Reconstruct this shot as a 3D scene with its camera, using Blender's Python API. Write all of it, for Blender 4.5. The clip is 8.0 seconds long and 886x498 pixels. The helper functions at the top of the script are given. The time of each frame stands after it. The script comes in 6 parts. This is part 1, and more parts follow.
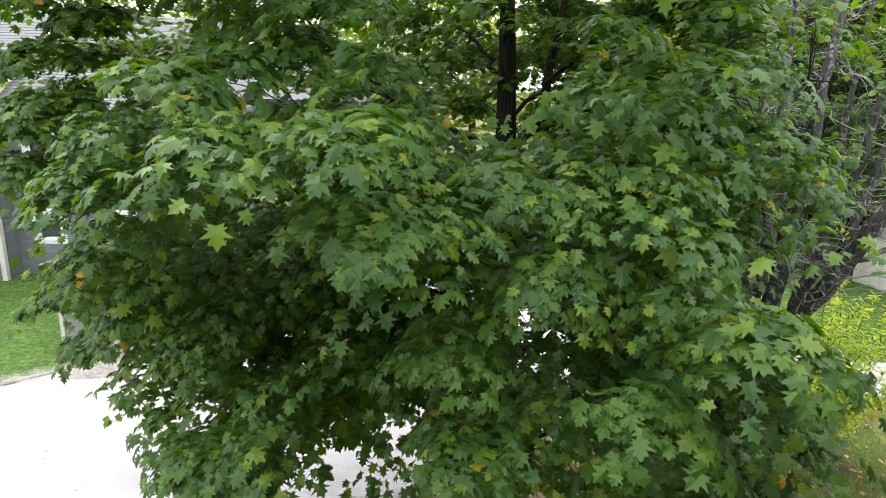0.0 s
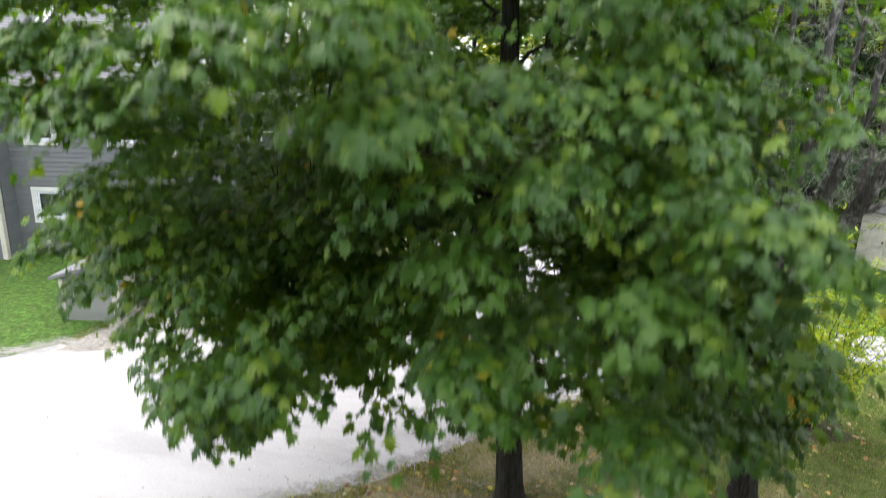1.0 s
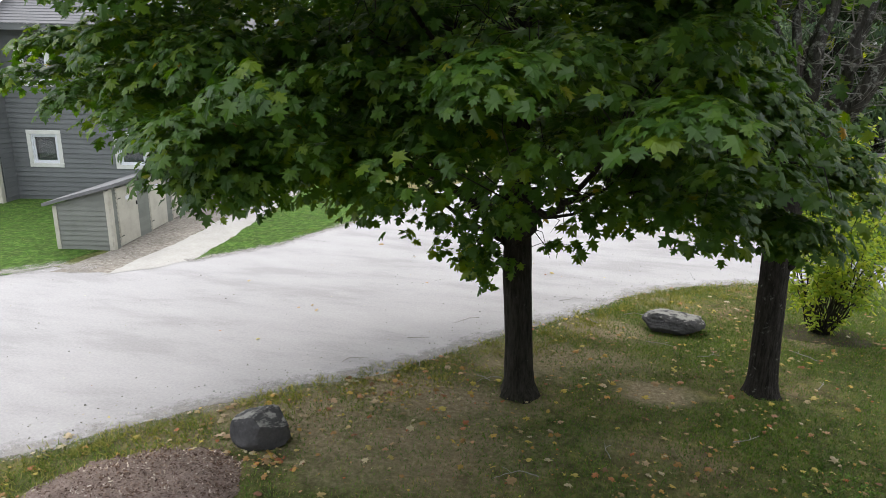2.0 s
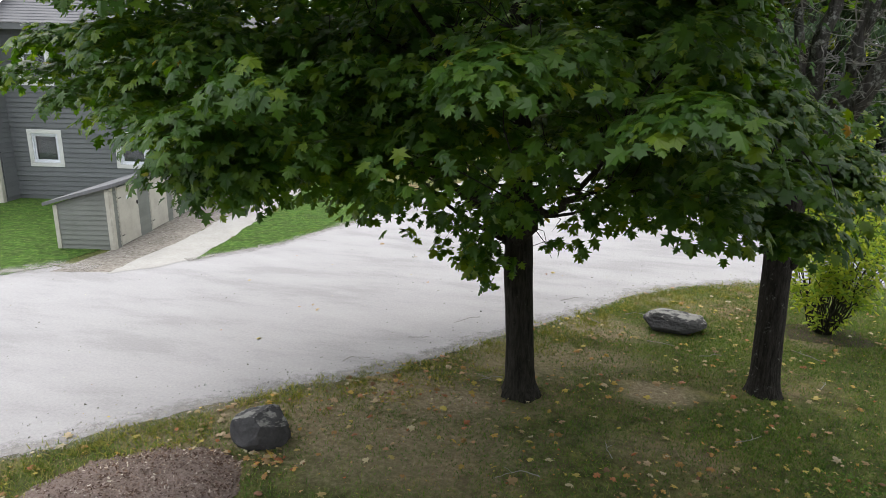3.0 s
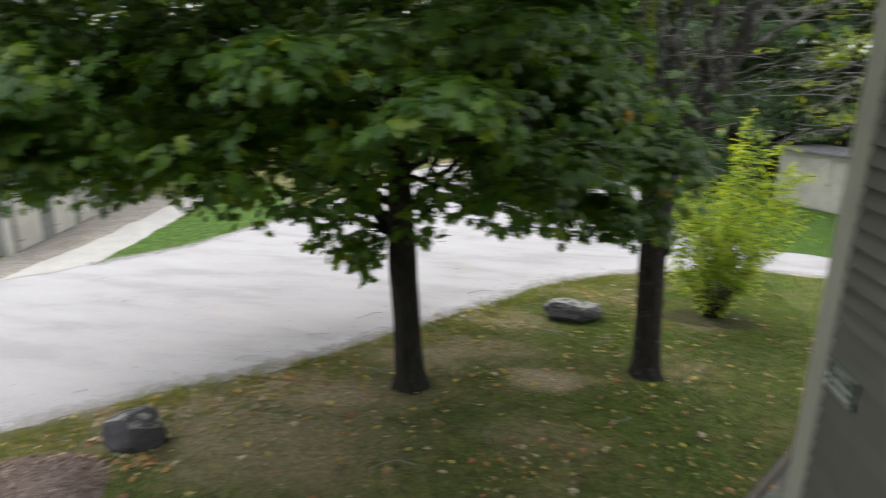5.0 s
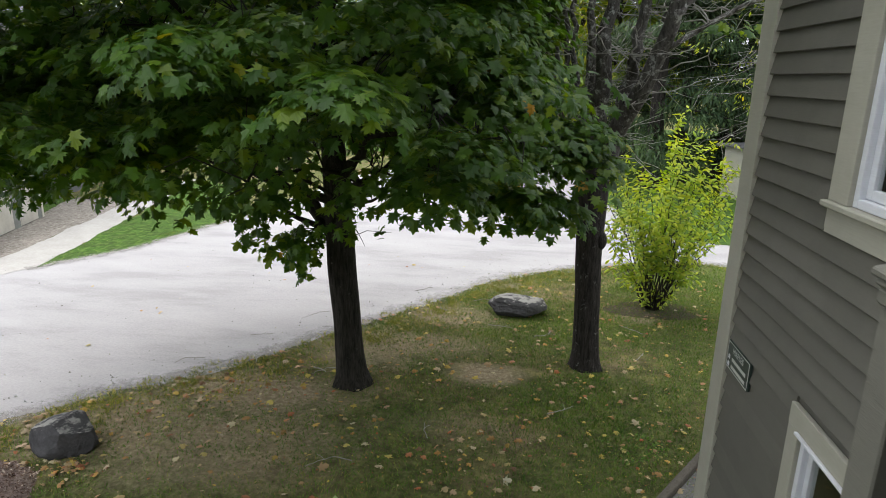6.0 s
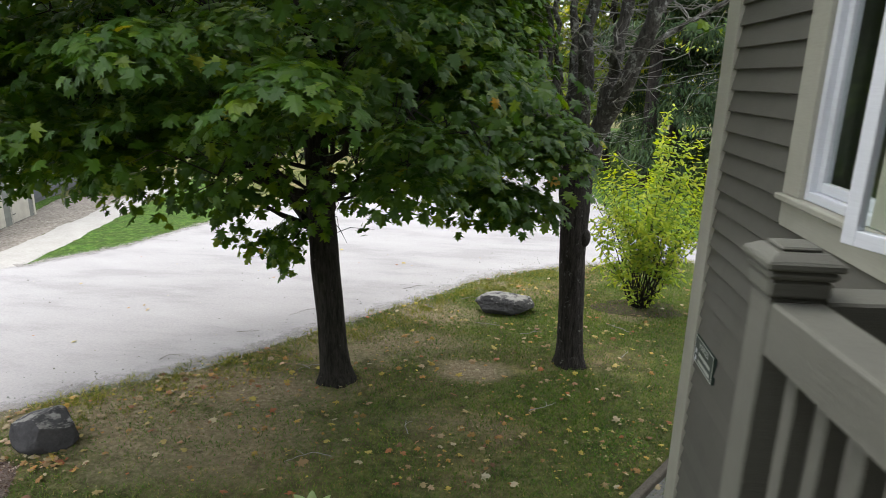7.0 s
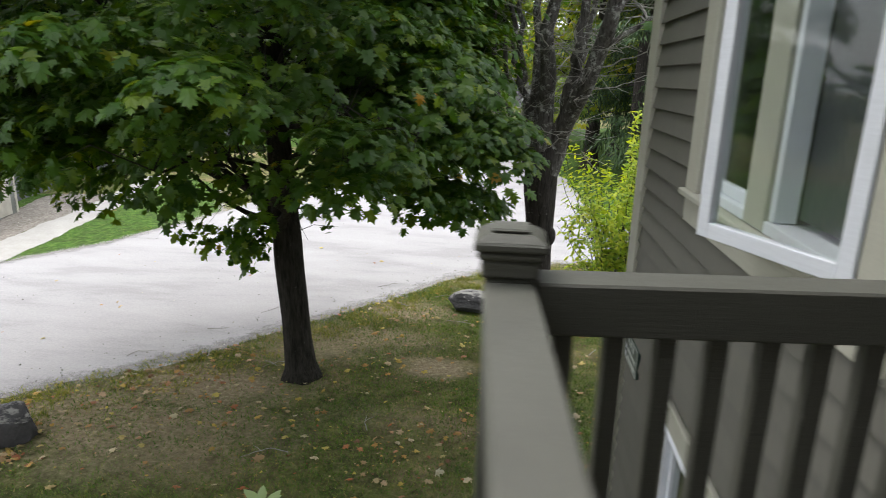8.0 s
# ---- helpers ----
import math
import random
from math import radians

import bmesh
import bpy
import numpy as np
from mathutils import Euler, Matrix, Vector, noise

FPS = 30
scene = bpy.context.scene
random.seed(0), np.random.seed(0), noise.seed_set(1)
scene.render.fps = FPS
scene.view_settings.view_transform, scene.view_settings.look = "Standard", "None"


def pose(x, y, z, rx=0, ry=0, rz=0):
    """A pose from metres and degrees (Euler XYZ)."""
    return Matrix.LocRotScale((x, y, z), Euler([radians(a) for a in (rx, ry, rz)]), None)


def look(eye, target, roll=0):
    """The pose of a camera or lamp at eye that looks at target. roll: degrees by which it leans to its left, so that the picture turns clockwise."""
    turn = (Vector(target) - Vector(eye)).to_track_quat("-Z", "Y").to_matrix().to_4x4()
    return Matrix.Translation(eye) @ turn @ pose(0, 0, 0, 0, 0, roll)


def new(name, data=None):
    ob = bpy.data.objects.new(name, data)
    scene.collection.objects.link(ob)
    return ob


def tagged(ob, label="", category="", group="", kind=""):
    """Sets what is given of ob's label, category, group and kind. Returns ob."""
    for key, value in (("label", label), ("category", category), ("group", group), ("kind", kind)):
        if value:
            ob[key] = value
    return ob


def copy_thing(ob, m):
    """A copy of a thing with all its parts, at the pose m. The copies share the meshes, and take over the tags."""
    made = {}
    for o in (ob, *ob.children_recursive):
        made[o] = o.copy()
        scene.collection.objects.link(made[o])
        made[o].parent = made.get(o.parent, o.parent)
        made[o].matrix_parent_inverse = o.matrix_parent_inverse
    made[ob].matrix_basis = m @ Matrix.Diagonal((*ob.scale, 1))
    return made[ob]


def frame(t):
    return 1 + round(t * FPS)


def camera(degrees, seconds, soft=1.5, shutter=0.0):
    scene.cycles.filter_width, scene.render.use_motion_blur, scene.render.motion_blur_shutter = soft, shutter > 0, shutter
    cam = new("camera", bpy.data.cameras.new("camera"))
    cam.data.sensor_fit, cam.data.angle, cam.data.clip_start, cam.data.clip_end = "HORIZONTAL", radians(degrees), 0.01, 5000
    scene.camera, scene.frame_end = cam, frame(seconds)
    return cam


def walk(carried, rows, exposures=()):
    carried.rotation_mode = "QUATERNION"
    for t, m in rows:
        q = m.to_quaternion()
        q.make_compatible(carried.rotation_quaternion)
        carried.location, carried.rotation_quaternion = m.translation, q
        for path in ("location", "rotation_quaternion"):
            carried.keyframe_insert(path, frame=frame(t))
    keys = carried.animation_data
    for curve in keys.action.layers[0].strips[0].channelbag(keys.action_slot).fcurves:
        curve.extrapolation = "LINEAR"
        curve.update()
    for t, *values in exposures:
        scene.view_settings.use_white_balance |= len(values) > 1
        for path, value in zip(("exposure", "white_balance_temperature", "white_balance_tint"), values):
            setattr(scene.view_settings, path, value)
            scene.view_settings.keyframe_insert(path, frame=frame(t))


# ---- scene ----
cam = camera(70.2, 8.0, 0.8, 0.7)
PATH = [
    (0, (0.101, 0.401, 6.714), (-0.361, 2.279, 6.206), 1.4),
    (0.5, (0.104, 0.389, 6.726), (-0.358, 2.266, 6.214), 1.4),
    (0.8, (0.104, 0.366, 6.525), (-0.358, 2.241, 6.006), 1.4),
    (1.0, (0.105, 0.319, 6.195), (-0.357, 2.193, 5.67), 1.4),
    (1.25, (0.1, 0.26, 5.664), (-0.362, 2.132, 5.133), 1.4),
    (1.5, (0.094, 0.212, 5.015), (-0.368, 2.082, 4.479), 1.4),
    (1.7, (0.088, 0.236, 4.555), (-0.375, 2.106, 4.018), 1.4),
    (2.2, (0.077, 0.271, 4.431), (-0.387, 2.141, 3.894), 1.4),
    (2.8, (0.073, 0.286, 4.425), (-0.393, 2.155, 3.888), 1.4),
    (3, (0.074, 0.286, 4.421), (-0.392, 2.155, 3.884), 1.4),
    (3.5, (0.159, 0.276, 4.396), (-0.307, 2.145, 3.859), 1.4),
    (4, (0.354, 0.295, 4.384), (-0.112, 2.165, 3.848), 1.4),
    (4.5, (0.65, 0.34, 4.39), (0.217, 2.217, 3.852), 1.3),
    (5, (1.002, 0.394, 4.371), (0.687, 2.296, 3.837), 1.2),
    (5.2, (1.132, 0.368, 4.375), (0.921, 2.285, 3.845), 1.1),
    (6.5, (1.455, 0.372, 4.322), (1.251, 2.289, 3.791), 1.2),
    (7, (1.605, 0.368, 4.314), (1.402, 2.286, 3.783), 1.3),
    (7.5, (1.831, 0.374, 4.312), (1.628, 2.291, 3.781), 1.3),
    (8, (2.097, 0.382, 4.302), (1.898, 2.3, 3.771), 1.5),
]
walk(cam, [(t, look(eye, target, roll)) for t, eye, target, roll in PATH], [(0.0, 1.70), (1.0, 1.62), (1.5, 1.30), (2.0, 1.0), (3.0, 0.92), (4.5, 0.97), (6.5, 1.13), (8.0, 1.18)])

# ---- world and sun ----
SUN_EL, SUN_AZ = 54.0, 312.0
world = bpy.data.worlds.new("overcast_sky")
scene.world = world
world.use_nodes = True
wn, wl = world.node_tree.nodes, world.node_tree.links
sky = wn.new("ShaderNodeTexSky")
sky.sky_type = "NISHITA"
sky.sun_disc = False
sky.sun_elevation, sky.sun_rotation = radians(SUN_EL), radians(SUN_AZ)
sky.dust_density, sky.air_density, sky.ozone_density = 4.0, 1.0, 0.6
cloud = wn.new("ShaderNodeMixRGB")
cloud.inputs["Fac"].default_value = 0.8
veil = wn.new("ShaderNodeMixRGB")
veil.inputs["Color1"].default_value, veil.inputs["Color2"].default_value = (3.9, 4.05, 4.3, 1), (10.2, 10.4, 10.5, 1)
height = wn.new("ShaderNodeSeparateXYZ")
wl.new(wn.new("ShaderNodeTexCoord").outputs["Generated"], height.inputs[0])
wl.new(height.outputs["Z"], veil.inputs["Fac"])
wl.new(veil.outputs["Color"], cloud.inputs["Color2"])
wl.new(sky.outputs["Color"], cloud.inputs["Color1"])
wl.new(cloud.outputs["Color"], wn["Background"].inputs["Color"])
wn["Background"].inputs["Strength"].default_value = 0.15
sun_data = bpy.data.lights.new("sun", "SUN")
sun_data.energy, sun_data.angle, sun_data.color = 1.0, radians(35), (1.0, 0.97, 0.92)
sun = new("sun", sun_data)
sun.matrix_world = pose(0, 0, 40, 90 - SUN_EL, 0, 180 - SUN_AZ)

# ---- materials ----


def material(name, rough=0.8, spec=0.3):
    m = bpy.data.materials.new(name)
    m.use_nodes = True
    b = m.node_tree.nodes["Principled BSDF"]
    b.inputs["Roughness"].default_value = rough
    b.inputs["Specular IOR Level"].default_value = spec
    return m, m.node_tree.nodes, m.node_tree.links, b


def node(ns, kind, **values):
    n = ns.new(kind)
    for key, value in values.items():
        n.inputs[key].default_value = value
    return n


def ramp(ns, stops):
    r = ns.new("ShaderNodeValToRGB")
    e = r.color_ramp.elements
    while len(e) < len(stops):
        e.new(0.5)
    for k, (p, c) in zip(e, stops):
        k.position, k.color = p, (*c, 1)
    return r


def mixed(ns, ls, fac, a, b, mode="MIX"):
    m = ns.new("ShaderNodeMixRGB")
    m.blend_type = mode
    for sock, val in (("Fac", fac), ("Color1", a), ("Color2", b)):
        if isinstance(val, (int, float)):
            m.inputs[sock].default_value = val
        elif isinstance(val, tuple):
            m.inputs[sock].default_value = (*val, 1)
        else:
            ls.new(val, m.inputs[sock])
    return m.outputs["Color"]


def noise_of(ns, ls, scale, detail=6.0, rough=0.6, vec=None):
    n = node(ns, "ShaderNodeTexNoise", Scale=scale, Detail=detail, Roughness=rough)
    if vec is None:
        vec = ns.new("ShaderNodeTexCoord").outputs["Object"]
    ls.new(vec, n.inputs["Vector"])
    return n.outputs["Fac"]


def bumped(ns, ls, b, height, strength, distance=0.02):
    k = node(ns, "ShaderNodeBump", Strength=strength, Distance=distance)
    ls.new(height, k.inputs["Height"])
    ls.new(k.outputs["Normal"], b.inputs["Normal"])


def two_scale(name, stops_large, stops_small, large=0.6, small=12.0, rough=0.9, spec=0.2, bump=0.5, dist=0.02, blend=0.5, world_space=False):
    m, ns, ls, b = material(name, rough, spec)
    vec = ns.new("ShaderNodeNewGeometry").outputs["Position"] if world_space else None
    a = ramp(ns, stops_large)
    ls.new(noise_of(ns, ls, large, 5, 0.6, vec), a.inputs["Fac"])
    c = ramp(ns, stops_small)
    fine = noise_of(ns, ls, small, 8, 0.7, vec)
    ls.new(fine, c.inputs["Fac"])
    ls.new(mixed(ns, ls, blend, a.outputs["Color"], c.outputs["Color"]), b.inputs["Base Color"])
    bumped(ns, ls, b, fine, bump, dist)
    return m


def painted(name, colour, dirt, rough=0.55, grain=True, vary=0.12, relief=0.25):
    """Painted wood: flat colour with faint grain, weather marks and a small difference from board to board."""
    m, ns, ls, b = material(name, rough, 0.35)
    tc = ns.new("ShaderNodeTexCoord").outputs["Object"]
    mp = node(ns, "ShaderNodeMapping", Scale=(1.0, 1.0, 14.0))
    ls.new(tc, mp.inputs["Vector"])
    fine = noise_of(ns, ls, 9.0, 8, 0.7, mp.outputs["Vector"])
    marks = noise_of(ns, ls, 2.3, 6, 0.65, ns.new("ShaderNodeNewGeometry").outputs["Position"])
    rm = ramp(ns, [(0.45, (0, 0, 0)), (0.75, (1, 1, 1))])
    ls.new(marks, rm.inputs["Fac"])
    base = mixed(ns, ls, rm.outputs["Color"], colour, dirt)
    rnd = ns.new("ShaderNodeObjectInfo").outputs["Random"]
    rr = ramp(ns, [(0.0, (1 - vary,) * 3), (1.0, (1 + vary * 0.3,) * 3)])
    ls.new(rnd, rr.inputs["Fac"])
    base = mixed(ns, ls, 1.0, base, rr.outputs["Color"], "MULTIPLY")
    gr = ramp(ns, [(0.3, (0.86,) * 3), (0.7, (1, 1, 1))])
    ls.new(fine, gr.inputs["Fac"])
    ls.new(mixed(ns, ls, 0.7, base, gr.outputs["Color"], "MULTIPLY"), b.inputs["Base Color"])
    if grain:
        bumped(ns, ls, b, fine, relief, 0.004 + 0.004 * (relief > 0.3))
    return m


def leafy(name, stops, translucent=0.32, rough=0.5, spec=0.25):
    """Leaf material; every leaf takes its own tone."""
    m, ns, ls, b = material(name, rough, spec)
    g = ns.new("ShaderNodeNewGeometry")
    r = ramp(ns, stops)
    ls.new(g.outputs["Random Per Island"], r.inputs["Fac"])
    blotch = noise_of(ns, ls, 1.1, 3, 0.5, g.outputs["Position"])
    br = ramp(ns, [(0.3, (0.75, 0.8, 0.8)), (0.7, (1.15, 1.12, 0.95))])
    ls.new(blotch, br.inputs["Fac"])
    col = mixed(ns, ls, 1.0, r.outputs["Color"], br.outputs["Color"], "MULTIPLY")
    ls.new(col, b.inputs["Base Color"])
    bumped(ns, ls, b, noise_of(ns, ls, 60.0, 3, 0.5, g.outputs["Position"]), 0.3, 0.004)
    t = ns.new("ShaderNodeBsdfTranslucent")
    ls.new(mixed(ns, ls, 1.0, col, (1.85, 1.75, 0.25), "MULTIPLY"), t.inputs["Color"])
    mix = node(ns, "ShaderNodeMixShader", Fac=translucent)
    ls.new(b.outputs["BSDF"], mix.inputs[1])
    ls.new(t.outputs["BSDF"], mix.inputs[2])
    ls.new(mix.outputs["Shader"], ns["Material Output"].inputs["Surface"])
    return m


def bark(name, dark, light, lichen, amount):
    m, ns, ls, b = material(name, 0.95, 0.15)
    tc = ns.new("ShaderNodeTexCoord").outputs["Object"]
    mp = node(ns, "ShaderNodeMapping", Scale=(1.0, 1.0, 0.16))
    ls.new(tc, mp.inputs["Vector"])
    fine = noise_of(ns, ls, 26.0, 8, 0.7, mp.outputs["Vector"])
    r = ramp(ns, [(0.35, dark), (0.7, light)])
    ls.new(fine, r.inputs["Fac"])
    patch = ramp(ns, [(0.62 - amount, (0, 0, 0)), (0.72 - amount, (1, 1, 1))])
    ls.new(noise_of(ns, ls, 9.0, 7, 0.75, tc), patch.inputs["Fac"])
    ls.new(mixed(ns, ls, patch.outputs["Color"], r.outputs["Color"], lichen), b.inputs["Base Color"])
    bumped(ns, ls, b, fine, 0.9, 0.03)
    return m


def glass(name):
    """Window glass: a clear pane with a real mirror-like gloss."""
    m, ns, ls, b = material(name, 0.03, 0.5)
    b.inputs["Base Color"].default_value = (0.9, 0.95, 0.93, 1)
    b.inputs["Transmission Weight"].default_value = 1.0
    b.inputs["IOR"].default_value = 1.45
    return m


# bare earth patches; those at the left also stand for light from open sky
WORN_AND_LIT = [(-3.3, 7.0, 1.9, 0.75, 0.6), (-2.2, 6.4, 1.7, 0.7, 0.45), (-4.9, 6.15, 0.9, 0.4, 0.45), (1.15, 9.1, 0.60, 0.38, 0.8), (-2.2, 8.1, 1.7, 0.7, 0.85), (-0.9, 9.8, 1.3, 0.85, 0.65), (0.5, 11.4, 0.9, 0.6, 0.65), (1.5, 13.3, 0.9, 0.5, 0.5), (-3.3, 7.3, 0.8, 0.45, 0.5), (-1.4, 7.1, 1.2, 0.6, 0.5), (0.9, 7.6, 0.9, 0.4, 0.25), (4.0, 11.9, 0.55, 0.4, 0.6), (0.4, 10.1, 0.9, 0.5, 0.45)]


def worn_lawn(name):
    """Thin grass over soil, worn through to bare earth in a few trodden places; the left patches also paint in brighter
    light.
    """
    m, ns, ls, b = material(name, 0.95, 0.1)
    at = ns.new("ShaderNodeNewGeometry").outputs["Position"]
    broad = noise_of(ns, ls, 0.5, 6, 0.65, at)
    fine = noise_of(ns, ls, 15.0, 8, 0.75, at)
    a = ramp(ns, [(0.36, (0.26, 0.195, 0.125)), (0.44, (0.165, 0.155, 0.068)), (0.54, (0.088, 0.118, 0.034))])
    ls.new(broad, a.inputs["Fac"])
    c = ramp(ns, [(0.3, (0.025, 0.024, 0.010)), (0.5, (0.10, 0.095, 0.038)), (0.72, (0.28, 0.235, 0.14))])
    ls.new(fine, c.inputs["Fac"])
    col = mixed(ns, ls, 0.45, a.outputs["Color"], c.outputs["Color"])
    mott = ramp(ns, [(0.35, (0.6, 0.6, 0.62)), (0.5, (1.0, 1.0, 1.0)), (0.65, (1.4, 1.34, 1.2))])
    ls.new(noise_of(ns, ls, 3.4, 6, 0.7, at), mott.inputs["Fac"])
    col = mixed(ns, ls, 1.0, col, mott.outputs["Color"], "MULTIPLY")
    rag = noise_of(ns, ls, 2.6, 7, 0.7, at)
    for x, y, rx, ry, most in WORN_AND_LIT:
        mp = node(ns, "ShaderNodeMapping", Location=(-x / rx, -y / ry, 0), Scale=(1 / rx, 1 / ry, 0))
        ls.new(at, mp.inputs["Vector"])
        ln = ns.new("ShaderNodeVectorMath")
        ln.operation = "LENGTH"
        ls.new(mp.outputs["Vector"], ln.inputs[0])
        add = ns.new("ShaderNodeMath")
        add.operation = "MULTIPLY_ADD"
        ls.new(rag, add.inputs[0])
        add.inputs[1].default_value = 1.6
        ls.new(ln.outputs["Value"], add.inputs[2])
        rr = ramp(ns, [(0.42, (most,) * 3), (0.68, (0, 0, 0))])
        half = ns.new("ShaderNodeMath")
        half.operation = "MULTIPLY"
        half.inputs[1].default_value = 0.33
        ls.new(add.outputs[0], half.inputs[0])
        ls.new(half.outputs[0], rr.inputs["Fac"])
        d = ramp(ns, [(0.3, (0.155, 0.119, 0.077)), (0.52, (0.315, 0.25, 0.168)), (0.72, (0.49, 0.415, 0.305))])
        ls.new(fine, d.inputs["Fac"])
        col = mixed(ns, ls, rr.outputs["Color"], col, d.outputs["Color"])
    ls.new(col, b.inputs["Base Color"])
    bumped(ns, ls, b, fine, 0.9, 0.05)
    return m


MAT_GRASS = worn_lawn("worn_grass_soil")
MAT_LAWN = two_scale("green_lawn", [(0.34, (0.062, 0.088, 0.028)), (0.47, (0.05, 0.092, 0.020)), (0.60, (0.068, 0.145, 0.024))],
                     [(0.36, (0.014, 0.032, 0.008)), (0.5, (0.055, 0.105, 0.022)), (0.64, (0.16, 0.23, 0.06))], 2.2, 7.0, 0.95, 0.1, 1.0, 0.06, 0.5, True)


def packed_gravel(name):
    """Pale gravel with wheel streaks along the drive, damp-looking patches and grit."""
    m, ns, ls, b = material(name, 0.95, 0.1)
    at = ns.new("ShaderNodeNewGeometry").outputs["Position"]
    turn = node(ns, "ShaderNodeMapping", Rotation=(0, 0, radians(-42)), Scale=(0.4, 1.2, 1.0))
    ls.new(at, turn.inputs["Vector"])
    streak = noise_of(ns, ls, 0.9, 7, 0.62, turn.outputs["Vector"])
    a = ramp(ns, [(0.38, (0.270, 0.266, 0.272)), (0.5, (0.352, 0.346, 0.356)), (0.68, (0.400, 0.393, 0.404))])
    ls.new(streak, a.inputs["Fac"])
    fine = noise_of(ns, ls, 24.0, 9, 0.75, at)
    c = ramp(ns, [(0.28, (0.22, 0.211, 0.216)), (0.55, (0.37, 0.357, 0.366)), (0.8, (0.49, 0.474, 0.483))])
    ls.new(fine, c.inputs["Fac"])
    col = mixed(ns, ls, 0.4, a.outputs["Color"], c.outputs["Color"])
    spots = ramp(ns, [(0.66, (0, 0, 0)), (0.72, (1, 1, 1))])
    ls.new(noise_of(ns, ls, 5.0, 9, 0.8, at), spots.inputs["Fac"])
    ls.new(mixed(ns, ls, spots.outputs["Color"], col, (0.27, 0.255, 0.24)), b.inputs["Base Color"])
    bumped(ns, ls, b, fine, 0.6, 0.03)
    return m


MAT_GRAVEL = packed_gravel("pale_packed_gravel")
MAT_STONE_SMALL = leafy("loose_grey_stone", [(0.0, (0.13, 0.125, 0.12)), (0.6, (0.29, 0.28, 0.275)), (1.0, (0.50, 0.49, 0.48))], 0.0, 0.9, 0.2)
def gritty_edge(name):
    """Dirt and grit that thins out raggedly across its band."""
    m, ns, ls, b = material(name, 0.95, 0.1)
    at = ns.new("ShaderNodeNewGeometry").outputs["Position"]
    fine = noise_of(ns, ls, 22.0, 9, 0.75, at)
    c = ramp(ns, [(0.3, (0.26, 0.24, 0.225)), (0.5, (0.36, 0.34, 0.325)), (0.72, (0.47, 0.45, 0.44))])
    ls.new(fine, c.inputs["Fac"])
    ls.new(c.outputs["Color"], b.inputs["Base Color"])
    bumped(ns, ls, b, fine, 0.8, 0.03)
    a = ns.new("ShaderNodeAttribute")
    a.attribute_name = "across"
    rag = noise_of(ns, ls, 3.2, 9, 0.78, at)
    add = ns.new("ShaderNodeMath")
    add.operation = "MULTIPLY_ADD"
    ls.new(a.outputs["Fac"], add.inputs[0])
    add.inputs[1].default_value = 0.32
    ls.new(rag, add.inputs[2])
    cut = ramp(ns, [(0.60, (0, 0, 0)), (0.84, (0.6, 0.6, 0.6))])
    ls.new(add.outputs[0], cut.inputs["Fac"])
    clear = ns.new("ShaderNodeBsdfTransparent")
    mix = ns.new("ShaderNodeMixShader")
    ls.new(cut.outputs["Color"], mix.inputs[0])
    ls.new(clear.outputs["BSDF"], mix.inputs[1])
    ls.new(b.outputs["BSDF"], mix.inputs[2])
    ls.new(mix.outputs["Shader"], ns["Material Output"].inputs["Surface"])
    return m


MAT_SHOULDER = gritty_edge("gritty_dirt_edge")
MAT_PATH = two_scale("pale_stone_dust", [(0.3, (0.29, 0.28, 0.265)), (0.7, (0.40, 0.388, 0.372))],
                     [(0.3, (0.27, 0.258, 0.243)), (0.7, (0.46, 0.445, 0.428))], 1.6, 16.0, 0.95, 0.1, 0.4, 0.02, 0.4, True)
MAT_DIRT = two_scale("trodden_grey_dirt", [(0.3, (0.12, 0.103, 0.085)), (0.7, (0.28, 0.25, 0.215))],
                     [(0.36, (0.06, 0.053, 0.046)), (0.64, (0.40, 0.375, 0.345))], 1.6, 11.0, 0.95, 0.1, 0.6, 0.03, 0.5, True)
# dark brown that stands for shade on the ground below the shrub
MAT_SHRUB_SHADE = two_scale("dark_shrub_shade", [(0.3, (0.045, 0.036, 0.026)), (0.7, (0.085, 0.070, 0.050))], [(0.3, (0.03, 0.025, 0.018)), (0.7, (0.15, 0.125, 0.09))], 2.5, 26.0, 0.95, 0.1, 0.9, 0.04, 0.5, True)
MAT_MULCH = two_scale("brown_bark_mulch", [(0.3, (0.105, 0.070, 0.060)), (0.7, (0.20, 0.148, 0.132))],
                      [(0.3, (0.10, 0.07, 0.06)), (0.7, (0.46, 0.38, 0.345))], 2.0, 45.0, 0.95, 0.1, 1.0, 0.04, 0.6, True)
MAT_PEBBLE = two_scale("grey_drain_gravel", [(0.3, (0.16, 0.16, 0.15)), (0.7, (0.26, 0.255, 0.24))],
                       [(0.3, (0.06, 0.06, 0.055)), (0.7, (0.38, 0.37, 0.35))], 2.0, 38.0, 0.9, 0.2, 1.0, 0.04, 0.6, True)
